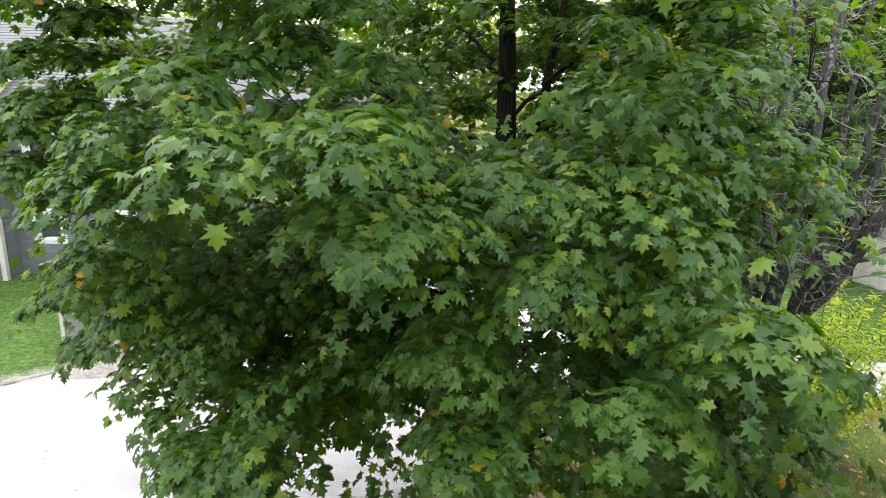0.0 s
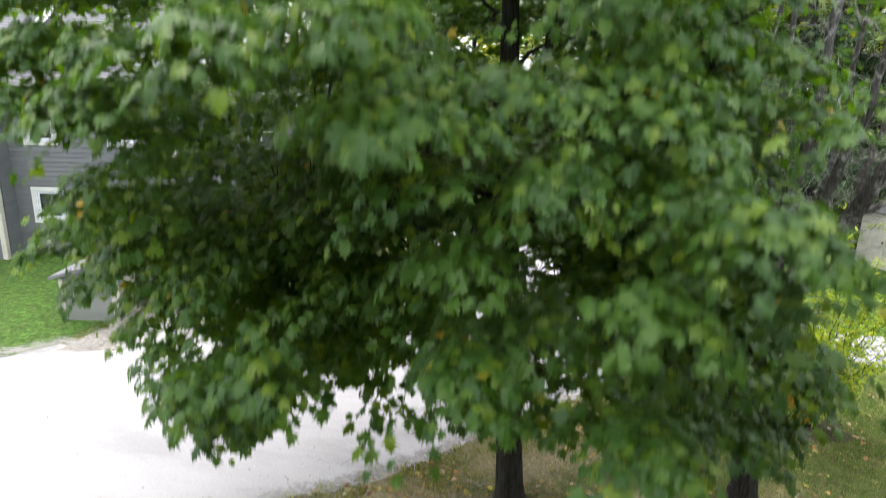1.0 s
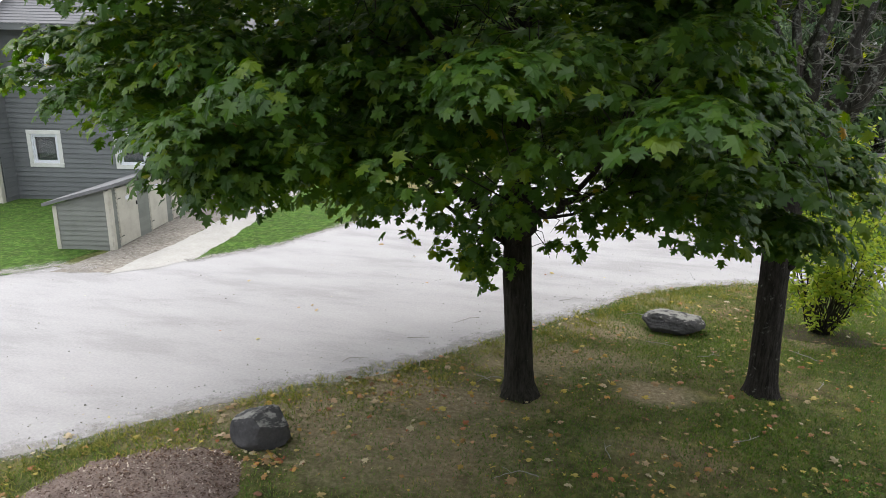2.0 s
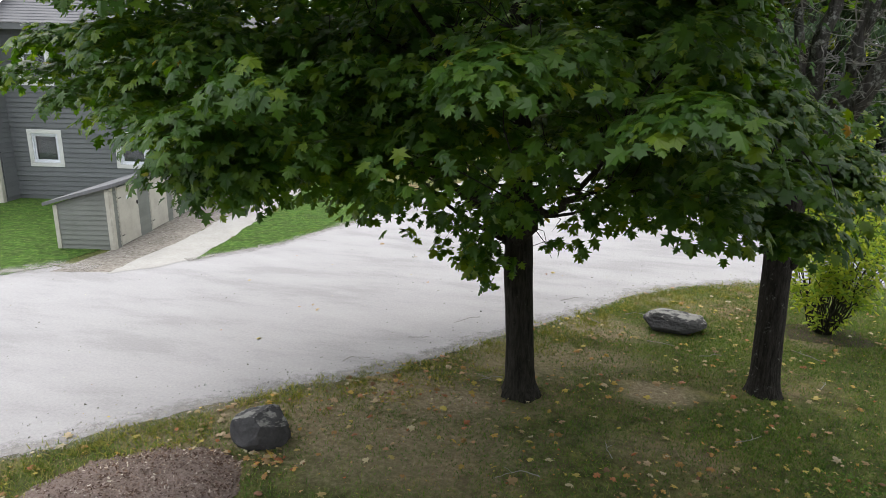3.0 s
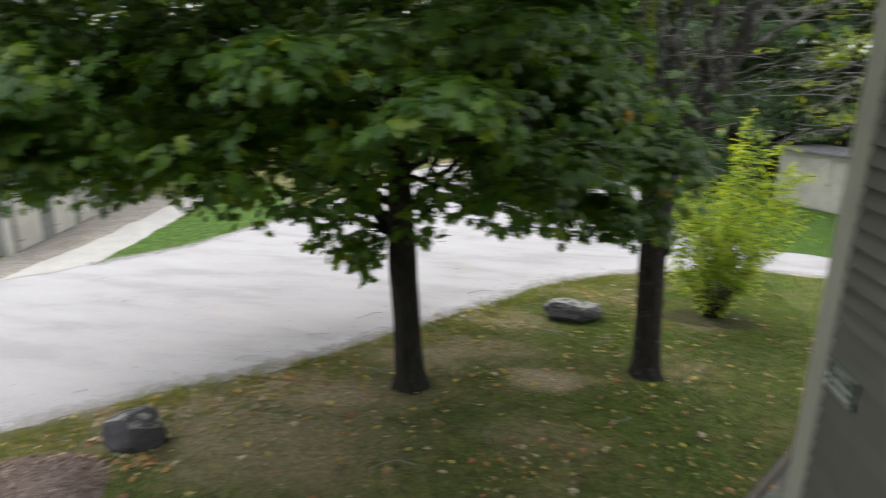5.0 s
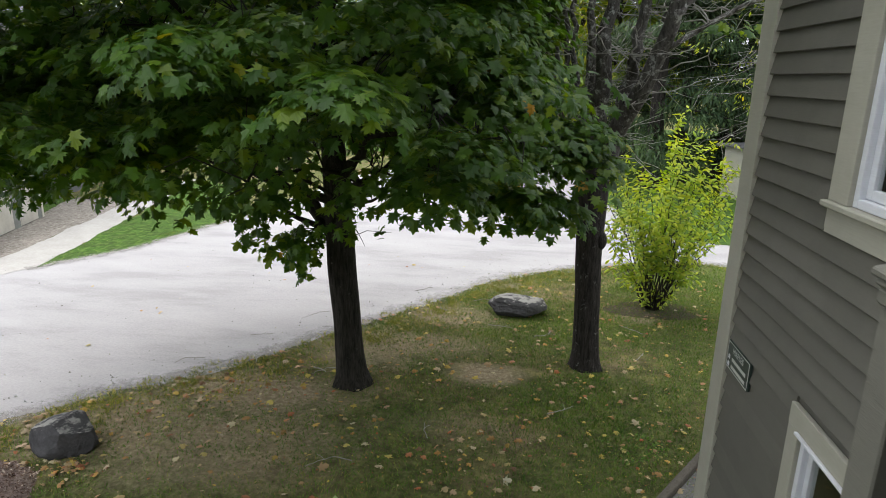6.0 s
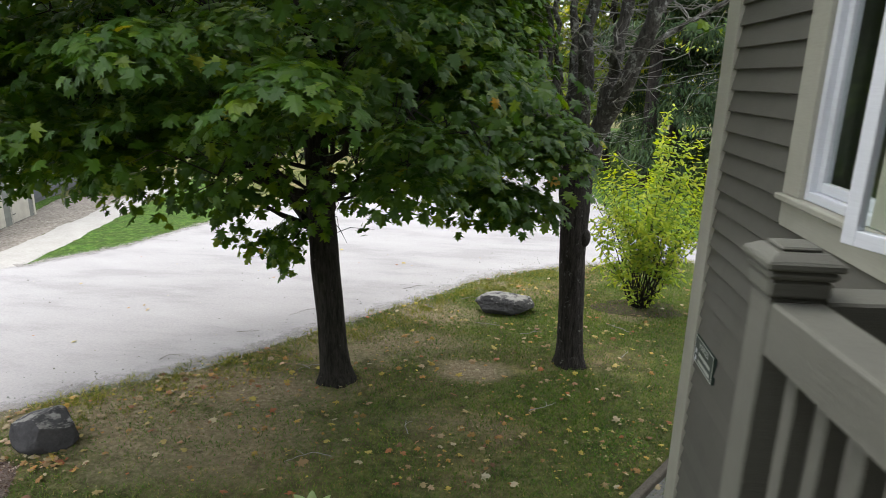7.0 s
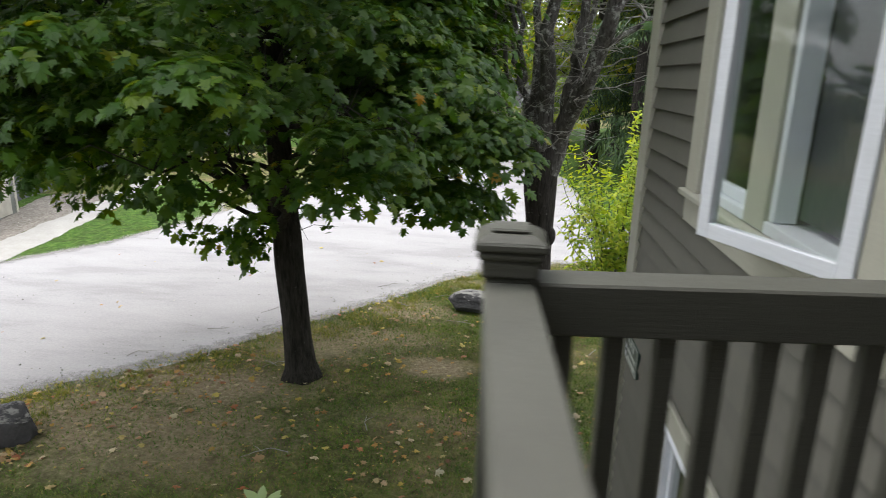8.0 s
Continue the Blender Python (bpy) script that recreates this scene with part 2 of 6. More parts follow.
def pale_topped(m):
    """Paler grey on the upward faces of stone, broken up by noise."""
    ns, ls = m.node_tree.nodes, m.node_tree.links
    b = ns["Principled BSDF"]
    old = b.inputs["Base Color"].links[0].from_socket
    g = ns.new("ShaderNodeNewGeometry")
    sep = ns.new("ShaderNodeSeparateXYZ")
    ls.new(g.outputs["Normal"], sep.inputs[0])
    add = ns.new("ShaderNodeMath")
    add.operation = "MULTIPLY_ADD"
    ls.new(noise_of(ns, ls, 6.0, 5, 0.6), add.inputs[0])
    add.inputs[1].default_value = 1.5
    ls.new(sep.outputs["Z"], add.inputs[2])
    r = ramp(ns, [(0.90, (0, 0, 0)), (1.05, (0.65, 0.65, 0.65))])
    half = ns.new("ShaderNodeMath")
    half.operation = "MULTIPLY"
    half.inputs[1].default_value = 0.575
    ls.new(add.outputs[0], half.inputs[0])
    ls.new(half.outputs[0], r.inputs["Fac"])
    ls.new(mixed(ns, ls, r.outputs["Color"], old, (0.36, 0.355, 0.33)), b.inputs["Base Color"])
    return m


MAT_STONE = two_scale("dark_grey_boulder", [(0.3, (0.045, 0.045, 0.050)), (0.55, (0.085, 0.083, 0.086)), (0.75, (0.15, 0.147, 0.145))],
                      [(0.3, (0.036, 0.035, 0.038)), (0.6, (0.078, 0.076, 0.078)), (0.8, (0.16, 0.155, 0.15))], 3.0, 18.0, 0.9, 0.25, 0.9, 0.03)
pale_topped(MAT_STONE)
MAT_CHIP = leafy("bark_chip_tones", [(0.0, (0.06, 0.038, 0.031)), (0.5, (0.15, 0.098, 0.084)), (0.85, (0.30, 0.225, 0.205)), (1.0, (0.60, 0.54, 0.51))], 0.0, 0.9, 0.1)
MAT_BARK = bark("dark_maple_bark", (0.012, 0.011, 0.009), (0.055, 0.050, 0.043), (0.19, 0.185, 0.165), -0.01)
MAT_BARK_GREY = bark("grey_lichened_bark", (0.040, 0.036, 0.033), (0.180, 0.170, 0.160), (0.48, 0.48, 0.465), 0.08)
MAT_BARK_MID = bark("dark_grey_lichened_bark", (0.014, 0.012, 0.011), (0.062, 0.055, 0.050), (0.22, 0.22, 0.205), 0.02)
MAT_DEAD = two_scale("bleached_dead_wood", [(0.3, (0.20, 0.19, 0.175)), (0.7, (0.38, 0.365, 0.345))], [(0.3, (0.15, 0.14, 0.125)), (0.7, (0.48, 0.465, 0.44))], 2.0, 30.0)
MAT_LEAF = leafy("maple_leaf_green", [(0.0, (0.036, 0.092, 0.016)), (0.45, (0.056, 0.130, 0.021)), (0.8, (0.084, 0.166, 0.021)), (0.985, (0.145, 0.22, 0.020)), (0.9989, (0.15, 0.225, 0.022)), (0.9992, (0.50, 0.27, 0.03))], 0.38, 0.42, 0.36)
MAT_LEAF_BUSH = leafy("yellow_green_shrub_leaf", [(0.0, (0.15, 0.25, 0.022)), (0.5, (0.27, 0.37, 0.032)), (1.0, (0.42, 0.46, 0.05))], 0.35)
MAT_LEAF_FAR = leafy("mixed_wood_leaf", [(0.0, (0.095, 0.155, 0.036)), (0.5, (0.165, 0.235, 0.044)), (0.85, (0.26, 0.30, 0.05)), (1.0, (0.42, 0.37, 0.06))], 0.45)
MAT_NEEDLE = leafy("dark_conifer_needle", [(0.0, (0.020, 0.042, 0.019)), (0.6, (0.034, 0.066, 0.027)), (1.0, (0.065, 0.10, 0.034))], 0.1, 0.6, 0.2)
MAT_FALLEN = leafy("fallen_autumn_leaf", [(0.0, (0.34, 0.26, 0.16)), (0.18, (0.46, 0.38, 0.09)), (0.34, (0.42, 0.23, 0.08)), (0.55, (0.26, 0.155, 0.08)), (0.72, (0.46, 0.41, 0.31)), (0.88, (0.36, 0.12, 0.06)), (1.0, (0.16, 0.10, 0.07))], 0.1, 0.7, 0.2)
MAT_BLADE = leafy("grass_blade", [(0.0, (0.045, 0.105, 0.015)), (0.6, (0.098, 0.190, 0.030)), (0.88, (0.18, 0.205, 0.060)), (1.0, (0.27, 0.225, 0.115))], 0.2, 0.6, 0.2)
MAT_BLADE_TUFT = leafy("dry_tuft_blade", [(0.0, (0.12, 0.17, 0.03)), (0.5, (0.20, 0.22, 0.05)), (1.0, (0.36, 0.31, 0.14))], 0.2, 0.6, 0.2)
MAT_BLADE_GREEN = leafy("lawn_blade", [(0.0, (0.045, 0.098, 0.015)), (0.5, (0.098, 0.185, 0.028)), (0.9, (0.165, 0.255, 0.045)), (1.0, (0.26, 0.29, 0.09))], 0.2, 0.6, 0.2)
MAT_HOSTA = leafy("pale_variegated_leaf", [(0.0, (0.22, 0.33, 0.16)), (1.0, (0.42, 0.50, 0.32))], 0.2)
MAT_SIDING = painted("olive_brown_siding_paint", (0.138, 0.134, 0.116), (0.117, 0.114, 0.099), 0.6)
MAT_TRIM = painted("khaki_trim_paint", (0.42, 0.412, 0.35), (0.36, 0.353, 0.295), 0.55, True, 0.05)
MAT_RAIL = painted("grey_olive_rail_paint", (0.136, 0.136, 0.117), (0.110, 0.110, 0.095), 0.5, True, 0.06, 0.35)
MAT_HOUSE = painted("blue_grey_siding_paint", (0.150, 0.158, 0.165), (0.125, 0.132, 0.138), 0.65)
MAT_SHED = painted("green_grey_siding_paint", (0.215, 0.225, 0.205), (0.175, 0.185, 0.168), 0.65)
MAT_CREAM = painted("cream_trim_paint", (0.55, 0.525, 0.46), (0.42, 0.39, 0.335), 0.6, True, 0.04)
MAT_CASING = painted("pale_grey_white_casing", (0.66, 0.66, 0.64), (0.56, 0.56, 0.54), 0.55, True, 0.03)
MAT_WHITE = painted("white_vinyl_frame", (0.74, 0.76, 0.82), (0.64, 0.66, 0.71), 0.4, False, 0.03)
MAT_SHINGLE = two_scale("grey_asphalt_shingle", [(0.3, (0.13, 0.13, 0.14)), (0.7, (0.19, 0.19, 0.20))], [(0.3, (0.10, 0.10, 0.108)), (0.7, (0.24, 0.24, 0.25))], 1.5, 40.0)
# indoor dimness put into the colour of the room surfaces
MAT_DARK = two_scale("room_shade_colour", [(0.3, (0.05, 0.052, 0.055)), (0.7, (0.075, 0.077, 0.08))], [(0.3, (0.05, 0.05, 0.052)), (0.7, (0.08, 0.08, 0.085))], 1.0, 8.0)
MAT_BACKING = two_scale("dark_window_backing", [(0.3, (0.045, 0.05, 0.055)), (0.7, (0.065, 0.07, 0.078))], [(0.3, (0.045, 0.05, 0.055)), (0.7, (0.07, 0.075, 0.08))], 1.0, 20.0, 0.5, 0.4)
MAT_GLASS = glass("clear_window_glass")
MAT_TIMBER = two_scale("weathered_edging_timber", [(0.3, (0.07, 0.062, 0.05)), (0.7, (0.13, 0.115, 0.095))], [(0.3, (0.05, 0.045, 0.036)), (0.7, (0.17, 0.15, 0.125))], 3.0, 30.0)
MAT_SIGN = painted("dark_green_sign_enamel", (0.035, 0.055, 0.048), (0.03, 0.045, 0.04), 0.35, False, 0.0)
MAT_SIGN_TEXT = painted("pale_sign_lettering", (0.55, 0.58, 0.55), (0.5, 0.52, 0.5), 0.5, False, 0.0)
MAT_METAL = painted("black_iron_hardware", (0.02, 0.02, 0.02), (0.03, 0.028, 0.025), 0.45, False, 0.0)

# ---- mesh helpers ----


def mesh_of(bm, name):
    me = bpy.data.meshes.new(name)
    bm.to_mesh(me)
    bm.free()
    return me


def part(name, data, mat, parent=None, label="", m=None):
    """Links a mesh or a bmesh as one mesh object under a thing or a part."""
    if isinstance(data, bmesh.types.BMesh):
        data = mesh_of(data, name)
    if mat is not None and not data.materials:
        data.materials.append(mat)
    ob = new(name, data)
    if parent is not None:
        ob.parent = parent
    if m is not None:
        ob.matrix_basis = m
    if label:
        tagged(ob, label)
    return ob


def thing(name, m, label, category, group="", kind=""):
    ob = new(name)
    ob.empty_display_size = 0.1
    ob.matrix_basis = m
    return tagged(ob, label, category, group, kind)


def box(lo, hi, bevel=0.0, bm=None):
    bm = bm or bmesh.new()
    vs = [bm.verts.new((x, y, z)) for x in (lo[0], hi[0]) for y in (lo[1], hi[1]) for z in (lo[2], hi[2])]
    fs = [bm.faces.new([vs[i] for i in f]) for f in ((0, 1, 3, 2), (4, 6, 7, 5), (0, 4, 5, 1), (2, 3, 7, 6), (0, 2, 6, 4), (1, 5, 7, 3))]
    if bevel:
        es = {e for f in fs for e in f.edges}
        bmesh.ops.bevel(bm, geom=list(es), offset=bevel, segments=1, affect="EDGES", profile=0.5)
    return bm


def tube_arrays(points, radii, sides=8, twist=0.0):
    """Vertices and quads of a tapering tube along a polyline."""
    pts = np.asarray(points, float)
    n = len(pts)
    tang = np.gradient(pts, axis=0)
    tang /= np.linalg.norm(tang, axis=1)[:, None] + 1e-9
    ref = np.array([0.31, 0.95, 0.05]) if abs(tang[0][2]) > 0.6 else np.array([0, 0, 1.0])
    a = np.cross(tang, ref)
    a /= np.linalg.norm(a, axis=1)[:, None] + 1e-9
    b = np.cross(tang, a)
    ang = np.arange(sides) * 2 * np.pi / sides + twist
    ring = np.cos(ang)[None, :, None] * a[:, None, :] + np.sin(ang)[None, :, None] * b[:, None, :]
    v = pts[:, None, :] + ring * np.asarray(radii)[:, None, None]
    i, j = np.meshgrid(np.arange(n - 1), np.arange(sides), indexing="ij")
    k = (j + 1) % sides
    f = np.stack([i * sides + j, i * sides + k, (i + 1) * sides + k, (i + 1) * sides + j], -1).reshape(-1, 4)
    return v.reshape(-1, 3), f


def mesh_arrays(name, verts, faces, smooth=False):
    """A mesh from arrays of vertices and of faces that all have the same number of corners."""
    me = bpy.data.meshes.new(name)
    verts, faces = np.asarray(verts, np.float32), np.asarray(faces, np.int32)
    k = faces.shape[1]
    me.vertices.add(len(verts))
    me.vertices.foreach_set("co", verts.ravel())
    me.loops.add(faces.size)
    me.loops.foreach_set("vertex_index", faces.ravel())
    me.polygons.add(len(faces))
    me.polygons.foreach_set("loop_start", np.arange(0, faces.size, k, dtype=np.int32))
    me.polygons.foreach_set("loop_total", np.full(len(faces), k, np.int32))
    me.polygons.foreach_set("use_smooth", np.full(len(faces), smooth, bool))
    me.update(calc_edges=True)
    me.validate()
    return me


def joined(pieces):
    vs, fs, base = [], [], 0
    for v, f in pieces:
        vs.append(v)
        fs.append(f + base)
        base += len(v)
    return np.concatenate(vs), np.concatenate(fs)


def unit(v):
    return v / (np.linalg.norm(v, axis=-1, keepdims=True) + 1e-9)


def leaf_shape(half, tip=(0, 1), base=(0, 0.04), centre=(0, 0.36), fold=0.22, droop=0.25):
    out = [base, *half, tip, *[(-x, y) for x, y in reversed(half)]]
    pts = np.array([centre, *out], float)
    z = -fold * np.abs(pts[:, 0]) - droop * np.clip(pts[:, 1] - 0.3, 0, 1) ** 2
    n = len(out)
    tri = np.array([(0, 1 + i, 1 + (i + 1) % n) for i in range(n)])
    return np.column_stack([pts, z]), tri


MAPLE = leaf_shape([(0.38, -0.08), (0.27, 0.13), (0.67, 0.50), (0.26, 0.45), (0.31, 0.75)], fold=0.24, droop=0.36)
MAPLE_PLAIN = leaf_shape([(0.42, 0.02), (0.50, 0.52), (0.20, 0.55)])
FINE_HALF = [(0.36, -0.09), (0.28, 0.055), (0.48, 0.10), (0.28, 0.20), (0.68, 0.51), (0.43, 0.50), (0.245, 0.44), (0.37, 0.74), (0.165, 0.725)]
MAPLE_KINDS = [leaf_shape([(x * wide, y + 0.03 * math.sin(9 * x * wide)) for x, y in FINE_HALF], fold=fold, droop=droop) for wide, fold, droop in ((1.0, 0.10, 0.25), (0.92, 0.32, 0.45), (1.08, 0.22, 0.70), (0.86, 0.55, 0.35), (1.0, -0.12, 0.5))]
OVAL = leaf_shape([(0.16, 0.25), (0.19, 0.5), (0.10, 0.82)], centre=(0, 0.4), fold=0.3, droop=0.3)
BLADE = (np.array([(-0.09, 0, 0), (0.09, 0, 0), (0, 1.0, -0.25)]), np.array([(0, 1, 2)]))


def leaf_arrays(pos, normal, tip, size, shape):
    tv, tf = shape
    n = unit(normal)
    y = unit(tip - (tip * n).sum(-1, keepdims=True) * n)
    x = np.cross(y, n)
    v = pos[:, None, :] + size[:, None, None] * (tv[None, :, 0:1] * x[:, None] + tv[None, :, 1:2] * y[:, None] + tv[None, :, 2:3] * n[:, None])
    f = tf[None] + (np.arange(len(pos)) * len(tv))[:, None, None]
    return v.reshape(-1, 3), f.reshape(-1, 3)


def leaves(name, pos, normal, tip, size, shape):
    """Many leaves as one mesh: place, facing, direction of the tip and length of each; a list of shapes is dealt out in turn."""
    if isinstance(shape, list):
        k = len(shape)
        return mesh_arrays(name, *joined([leaf_arrays(pos[i::k], normal[i::k], tip[i::k], size[i::k], q) for i, q in enumerate(shape)]))
    return mesh_arrays(name, *leaf_arrays(pos, normal, tip, size, shape))


def sheet(name, outline, z, jitter=0.0, step=0.25, seed=3, close=True):
    """A flat sheet with an uneven outline."""
    rng = np.random.default_rng(seed)
    pts = []
    n = len(outline)
    for i in range(n):
        a, b = np.array(outline[i], float), np.array(outline[(i + 1) % n], float)
        k = max(1, int(np.linalg.norm(b - a) / step))
        for j in range(k):
            p = a + (b - a) * j / k
            if jitter and k > 1:
                q = Vector((p[0] * 0.9, p[1] * 0.9, seed))
                p = p + jitter * (np.array([noise.noise(q), noise.noise(q + Vector((9, 4, 2)))]) * 1.6 + rng.normal(0, 0.25, 2))
            pts.append(p)
    bm = bmesh.new()
    vs = [bm.verts.new((p[0], p[1], z)) for p in pts]
    es = [bm.edges.new((vs[i], vs[(i + 1) % len(vs)])) for i in range(len(vs))]
    bmesh.ops.triangle_fill(bm, use_beauty=True, use_dissolve=False, edges=es)
    bmesh.ops.recalc_face_normals(bm, faces=bm.faces)
    for f in bm.faces:
        if f.normal.z < 0:
            f.normal_flip()
    return mesh_of(bm, name)


def inside(pts, outline):
    """Which of the points lie within the outline."""
    x, y = pts[:, 0], pts[:, 1]
    o = np.asarray(outline, float)
    res = np.zeros(len(pts), bool)
    j = len(o) - 1
    for i in range(len(o)):
        c = ((o[i, 1] > y) != (o[j, 1] > y)) & (x < (o[j, 0] - o[i, 0]) * (y - o[i, 1]) / (o[j, 1] - o[i, 1] + 1e-12) + o[i, 0])
        res ^= c
        j = i
    return res


TILT_UV = radians(14.0)


def uv(u, v, z=0.0):
    """A place in the frame of the far house and shed, which stand turned by 14 degrees."""
    return (u * math.cos(TILT_UV) - v * math.sin(TILT_UV), u * math.sin(TILT_UV) + v * math.cos(TILT_UV), z)


# ---- ground ----
ROAD = [(-26, -8.0), (-14.0, -3.6), (-9.5, 1.8), (-6.36, 5.2), (-5.79, 5.85), (-5.13, 6.56), (-4.08, 7.65), (-3.12, 8.5), (-2.34, 9.23), (-1.59, 10.2),
        (-0.73, 11.25), (0.26, 12.5), (1.06, 13.6), (1.94, 14.35), (3.46, 15.1), (5.6, 15.9), (8.6, 15.5), (16, 14.4), (16, 16.4), (8.3, 17.4), (7.0, 19.0),
        (7.4, 23.5), (6.0, 30), (3.0, 36), (-3.0, 36), (-5.2, 29), (-6.2, 22), (-6.9, 18.7), (-7.3, 17.3), (-8.2, 15.07), (-9.45, 13.1), (-10.55, 11.5), (-11.8, 11.5), (-12.4, 10.7), (-26, 3.8)]
ground = part("ground", sheet("ground", [(-400, -200), (400, -200), (400, 600), (-400, 600)], 0.0, 0, 100), MAT_GRASS)
tagged(ground, "worn lawn with brown patches under the trees", "lawn", kind="structure")
road = part("road", sheet("road", ROAD, 0.004, 0.16, 0.22), MAT_GRAVEL)
tagged(road, "pale grey packed gravel drive with soft edges", "gravel road", kind="structure")
FAR_LAWN = [uv(-5.85, 14.6), uv(-5.1, 15.3), uv(-4.1, 16.3), uv(-2.8, 18.6), uv(-2.1, 19.9), uv(-3.2, 25), uv(-5.0, 27), uv(-5.35, 20.5), uv(-5.55, 17)]
SHED_LAWN = [uv(-9.32, 13.04), uv(-8.64, 13.7), uv(-8.25, 15.25), uv(-8.25, 23), uv(-22, 23), uv(-26, 8.5), uv(-14, 11.4)]
far_lawn = part("lawn_strip", sheet("lawn_strip", [p[:2] for p in FAR_LAWN], 0.0145, 0.10, 0.2, 5), MAT_LAWN)
tagged(far_lawn, "bright green mown grass strip beside the drive", "lawn", kind="structure")
shed_lawn = part("lawn_house", sheet("lawn_house", [p[:2] for p in SHED_LAWN], 0.0145, 0.12, 0.25, 6), MAT_LAWN)
tagged(shed_lawn, "green mown lawn in front of the grey house", "lawn", kind="structure")
FOOTPATH = [uv(-7.24, 13.33), uv(-6.5, 13.9), uv(-5.78, 14.67), uv(-5.55, 17), uv(-5.4, 20.5), uv(-5.1, 27), uv(-6.3, 27), uv(-6.4, 20), uv(-6.8, 16.5)]
footpath = part("footpath", sheet("footpath", [p[:2] for p in FOOTPATH], 0.0105, 0.09, 0.2, 8), MAT_PATH)
tagged(footpath, "pale stone dust footpath along the shed", "footpath", kind="structure")
VERGE = [uv(-8.5, 13.5), uv(-7.2, 13.4), uv(-6.7, 16.5), uv(-6.35, 20), uv(-6.3, 23), uv(-8.75, 23), uv(-8.1, 19), uv(-8.1, 15.2)]
verge = part("dirt_verge", sheet("dirt_verge", [p[:2] for p in VERGE], 0.0070, 0.09, 0.2, 9), MAT_DIRT)
tagged(verge, "trodden grey dirt along the shed doors", "dirt strip", kind="structure")
back_lawn = part("lawn_back", sheet("lawn_back", [(5.0, 19.6), (6.4, 18.2), (8.5, 17.4), (16, 16.7), (40, 16), (40, 60), (-40, 60), (-40, 37), (2.6, 36.4), (4.4, 30), (4.9, 23.5)], 0.016, 0.15, 0.4, 12), MAT_LAWN)
tagged(back_lawn, "rough green lawn beyond the drive", "lawn", kind="structure")
BARE = [(1.15 + 0.75 * math.cos(a) * (1 + 0.25 * math.sin(3 * a)), 9.1 + 0.42 * math.sin(a) * (1 + 0.2 * math.cos(2 * a))) for a in np.linspace(0, 2 * math.pi, 18, endpoint=False)]

# the shrub's shade, laid on the ground as a dark sheet
SHRUB_SHADE = [(4.22 + 0.85 * math.cos(a) * (1 + 0.14 * math.sin(3 * a + 4.22)), 12.3 + 0.52 * math.sin(a) * (1 + 0.16 * math.cos(2 * a))) for a in np.linspace(0, 2 * math.pi, 20, endpoint=False)]
soil = part("soil_patch", sheet("soil_patch", SHRUB_SHADE, 0.005, 0.10, 0.07, 14), MAT_SHRUB_SHADE)
tagged(soil, "dark brown sheet standing for the shade under the shrub", "soil", kind="structure")

# mulch bed: a low mound of bark
MULCH = [(-5.5, 3.2), (-5.6, 4.9), (-5.35, 5.45), (-4.75, 5.95), (-4.1, 6.1), (-3.7, 5.95), (-3.45, 5.5), (-3.3, 4.8), (-3.3, 3.2)]
xs, ys = np.meshgrid(np.linspace(-5.8, -3.1, 70), np.linspace(3.0, 6.3, 80), indexing="ij")
flat = np.column_stack([xs.ravel(), ys.ravel()])
edge = np.min([np.hypot(flat[:, 0] - (a[0] + (b[0] - a[0]) * k / 8), flat[:, 1] - (a[1] + (b[1] - a[1]) * k / 8)) for a, b in zip(MULCH, MULCH[1:] + MULCH[:1]) for k in range(8)], axis=0)
edge = np.where(inside(flat, MULCH), edge, -edge)
hgt = np.clip(edge * 0.25, -0.05, 0.10) + np.array([0.02 * noise.noise(Vector((p[0] * 5, p[1] * 5, 1))) + 0.012 * noise.noise(Vector((p[0] * 19, p[1] * 19, 4))) for p in flat])
ii, jj = np.meshgrid(np.arange(69), np.arange(79), indexing="ij")
quad = np.stack([ii * 80 + jj, (ii + 1) * 80 + jj, (ii + 1) * 80 + jj + 1, ii * 80 + jj + 1], -1).reshape(-1, 4)
mulch = part("mulch_bed", mesh_arrays("mulch_bed", np.column_stack([flat, hgt]), quad), MAT_MULCH)
tagged(mulch, "low mound of brown bark mulch in the grass", "mulch bed", kind="stuff")

# ---- walls, boards and windows ----


def wall_core(name, length, height, thick, openings, mat, m, label, category="wall"):
    """A wall with real openings. Its own x runs along it, y points out of the building, z up; the outer face lies at y = 0."""
    xs = sorted({0.0, length, *[o[0] for o in openings], *[o[1] for o in openings]})
    zs = sorted({0.0, height, *[o[2] for o in openings], *[o[3] for o in openings]})
    bm = bmesh.new()
    for a, b in zip(xs, xs[1:]):
        for c, d in zip(zs, zs[1:]):
            if not any(o[0] <= (a + b) / 2 <= o[1] and o[2] <= (c + d) / 2 <= o[3] for o in openings):
                box((a, -thick, c), (b, 0, d), 0, bm)
    bmesh.ops.remove_doubles(bm, verts=bm.verts, dist=1e-5)
    ob = part(name, bm, mat, None, "", m)
    return tagged(ob, label, category, kind="structure")


BOARDS = {}


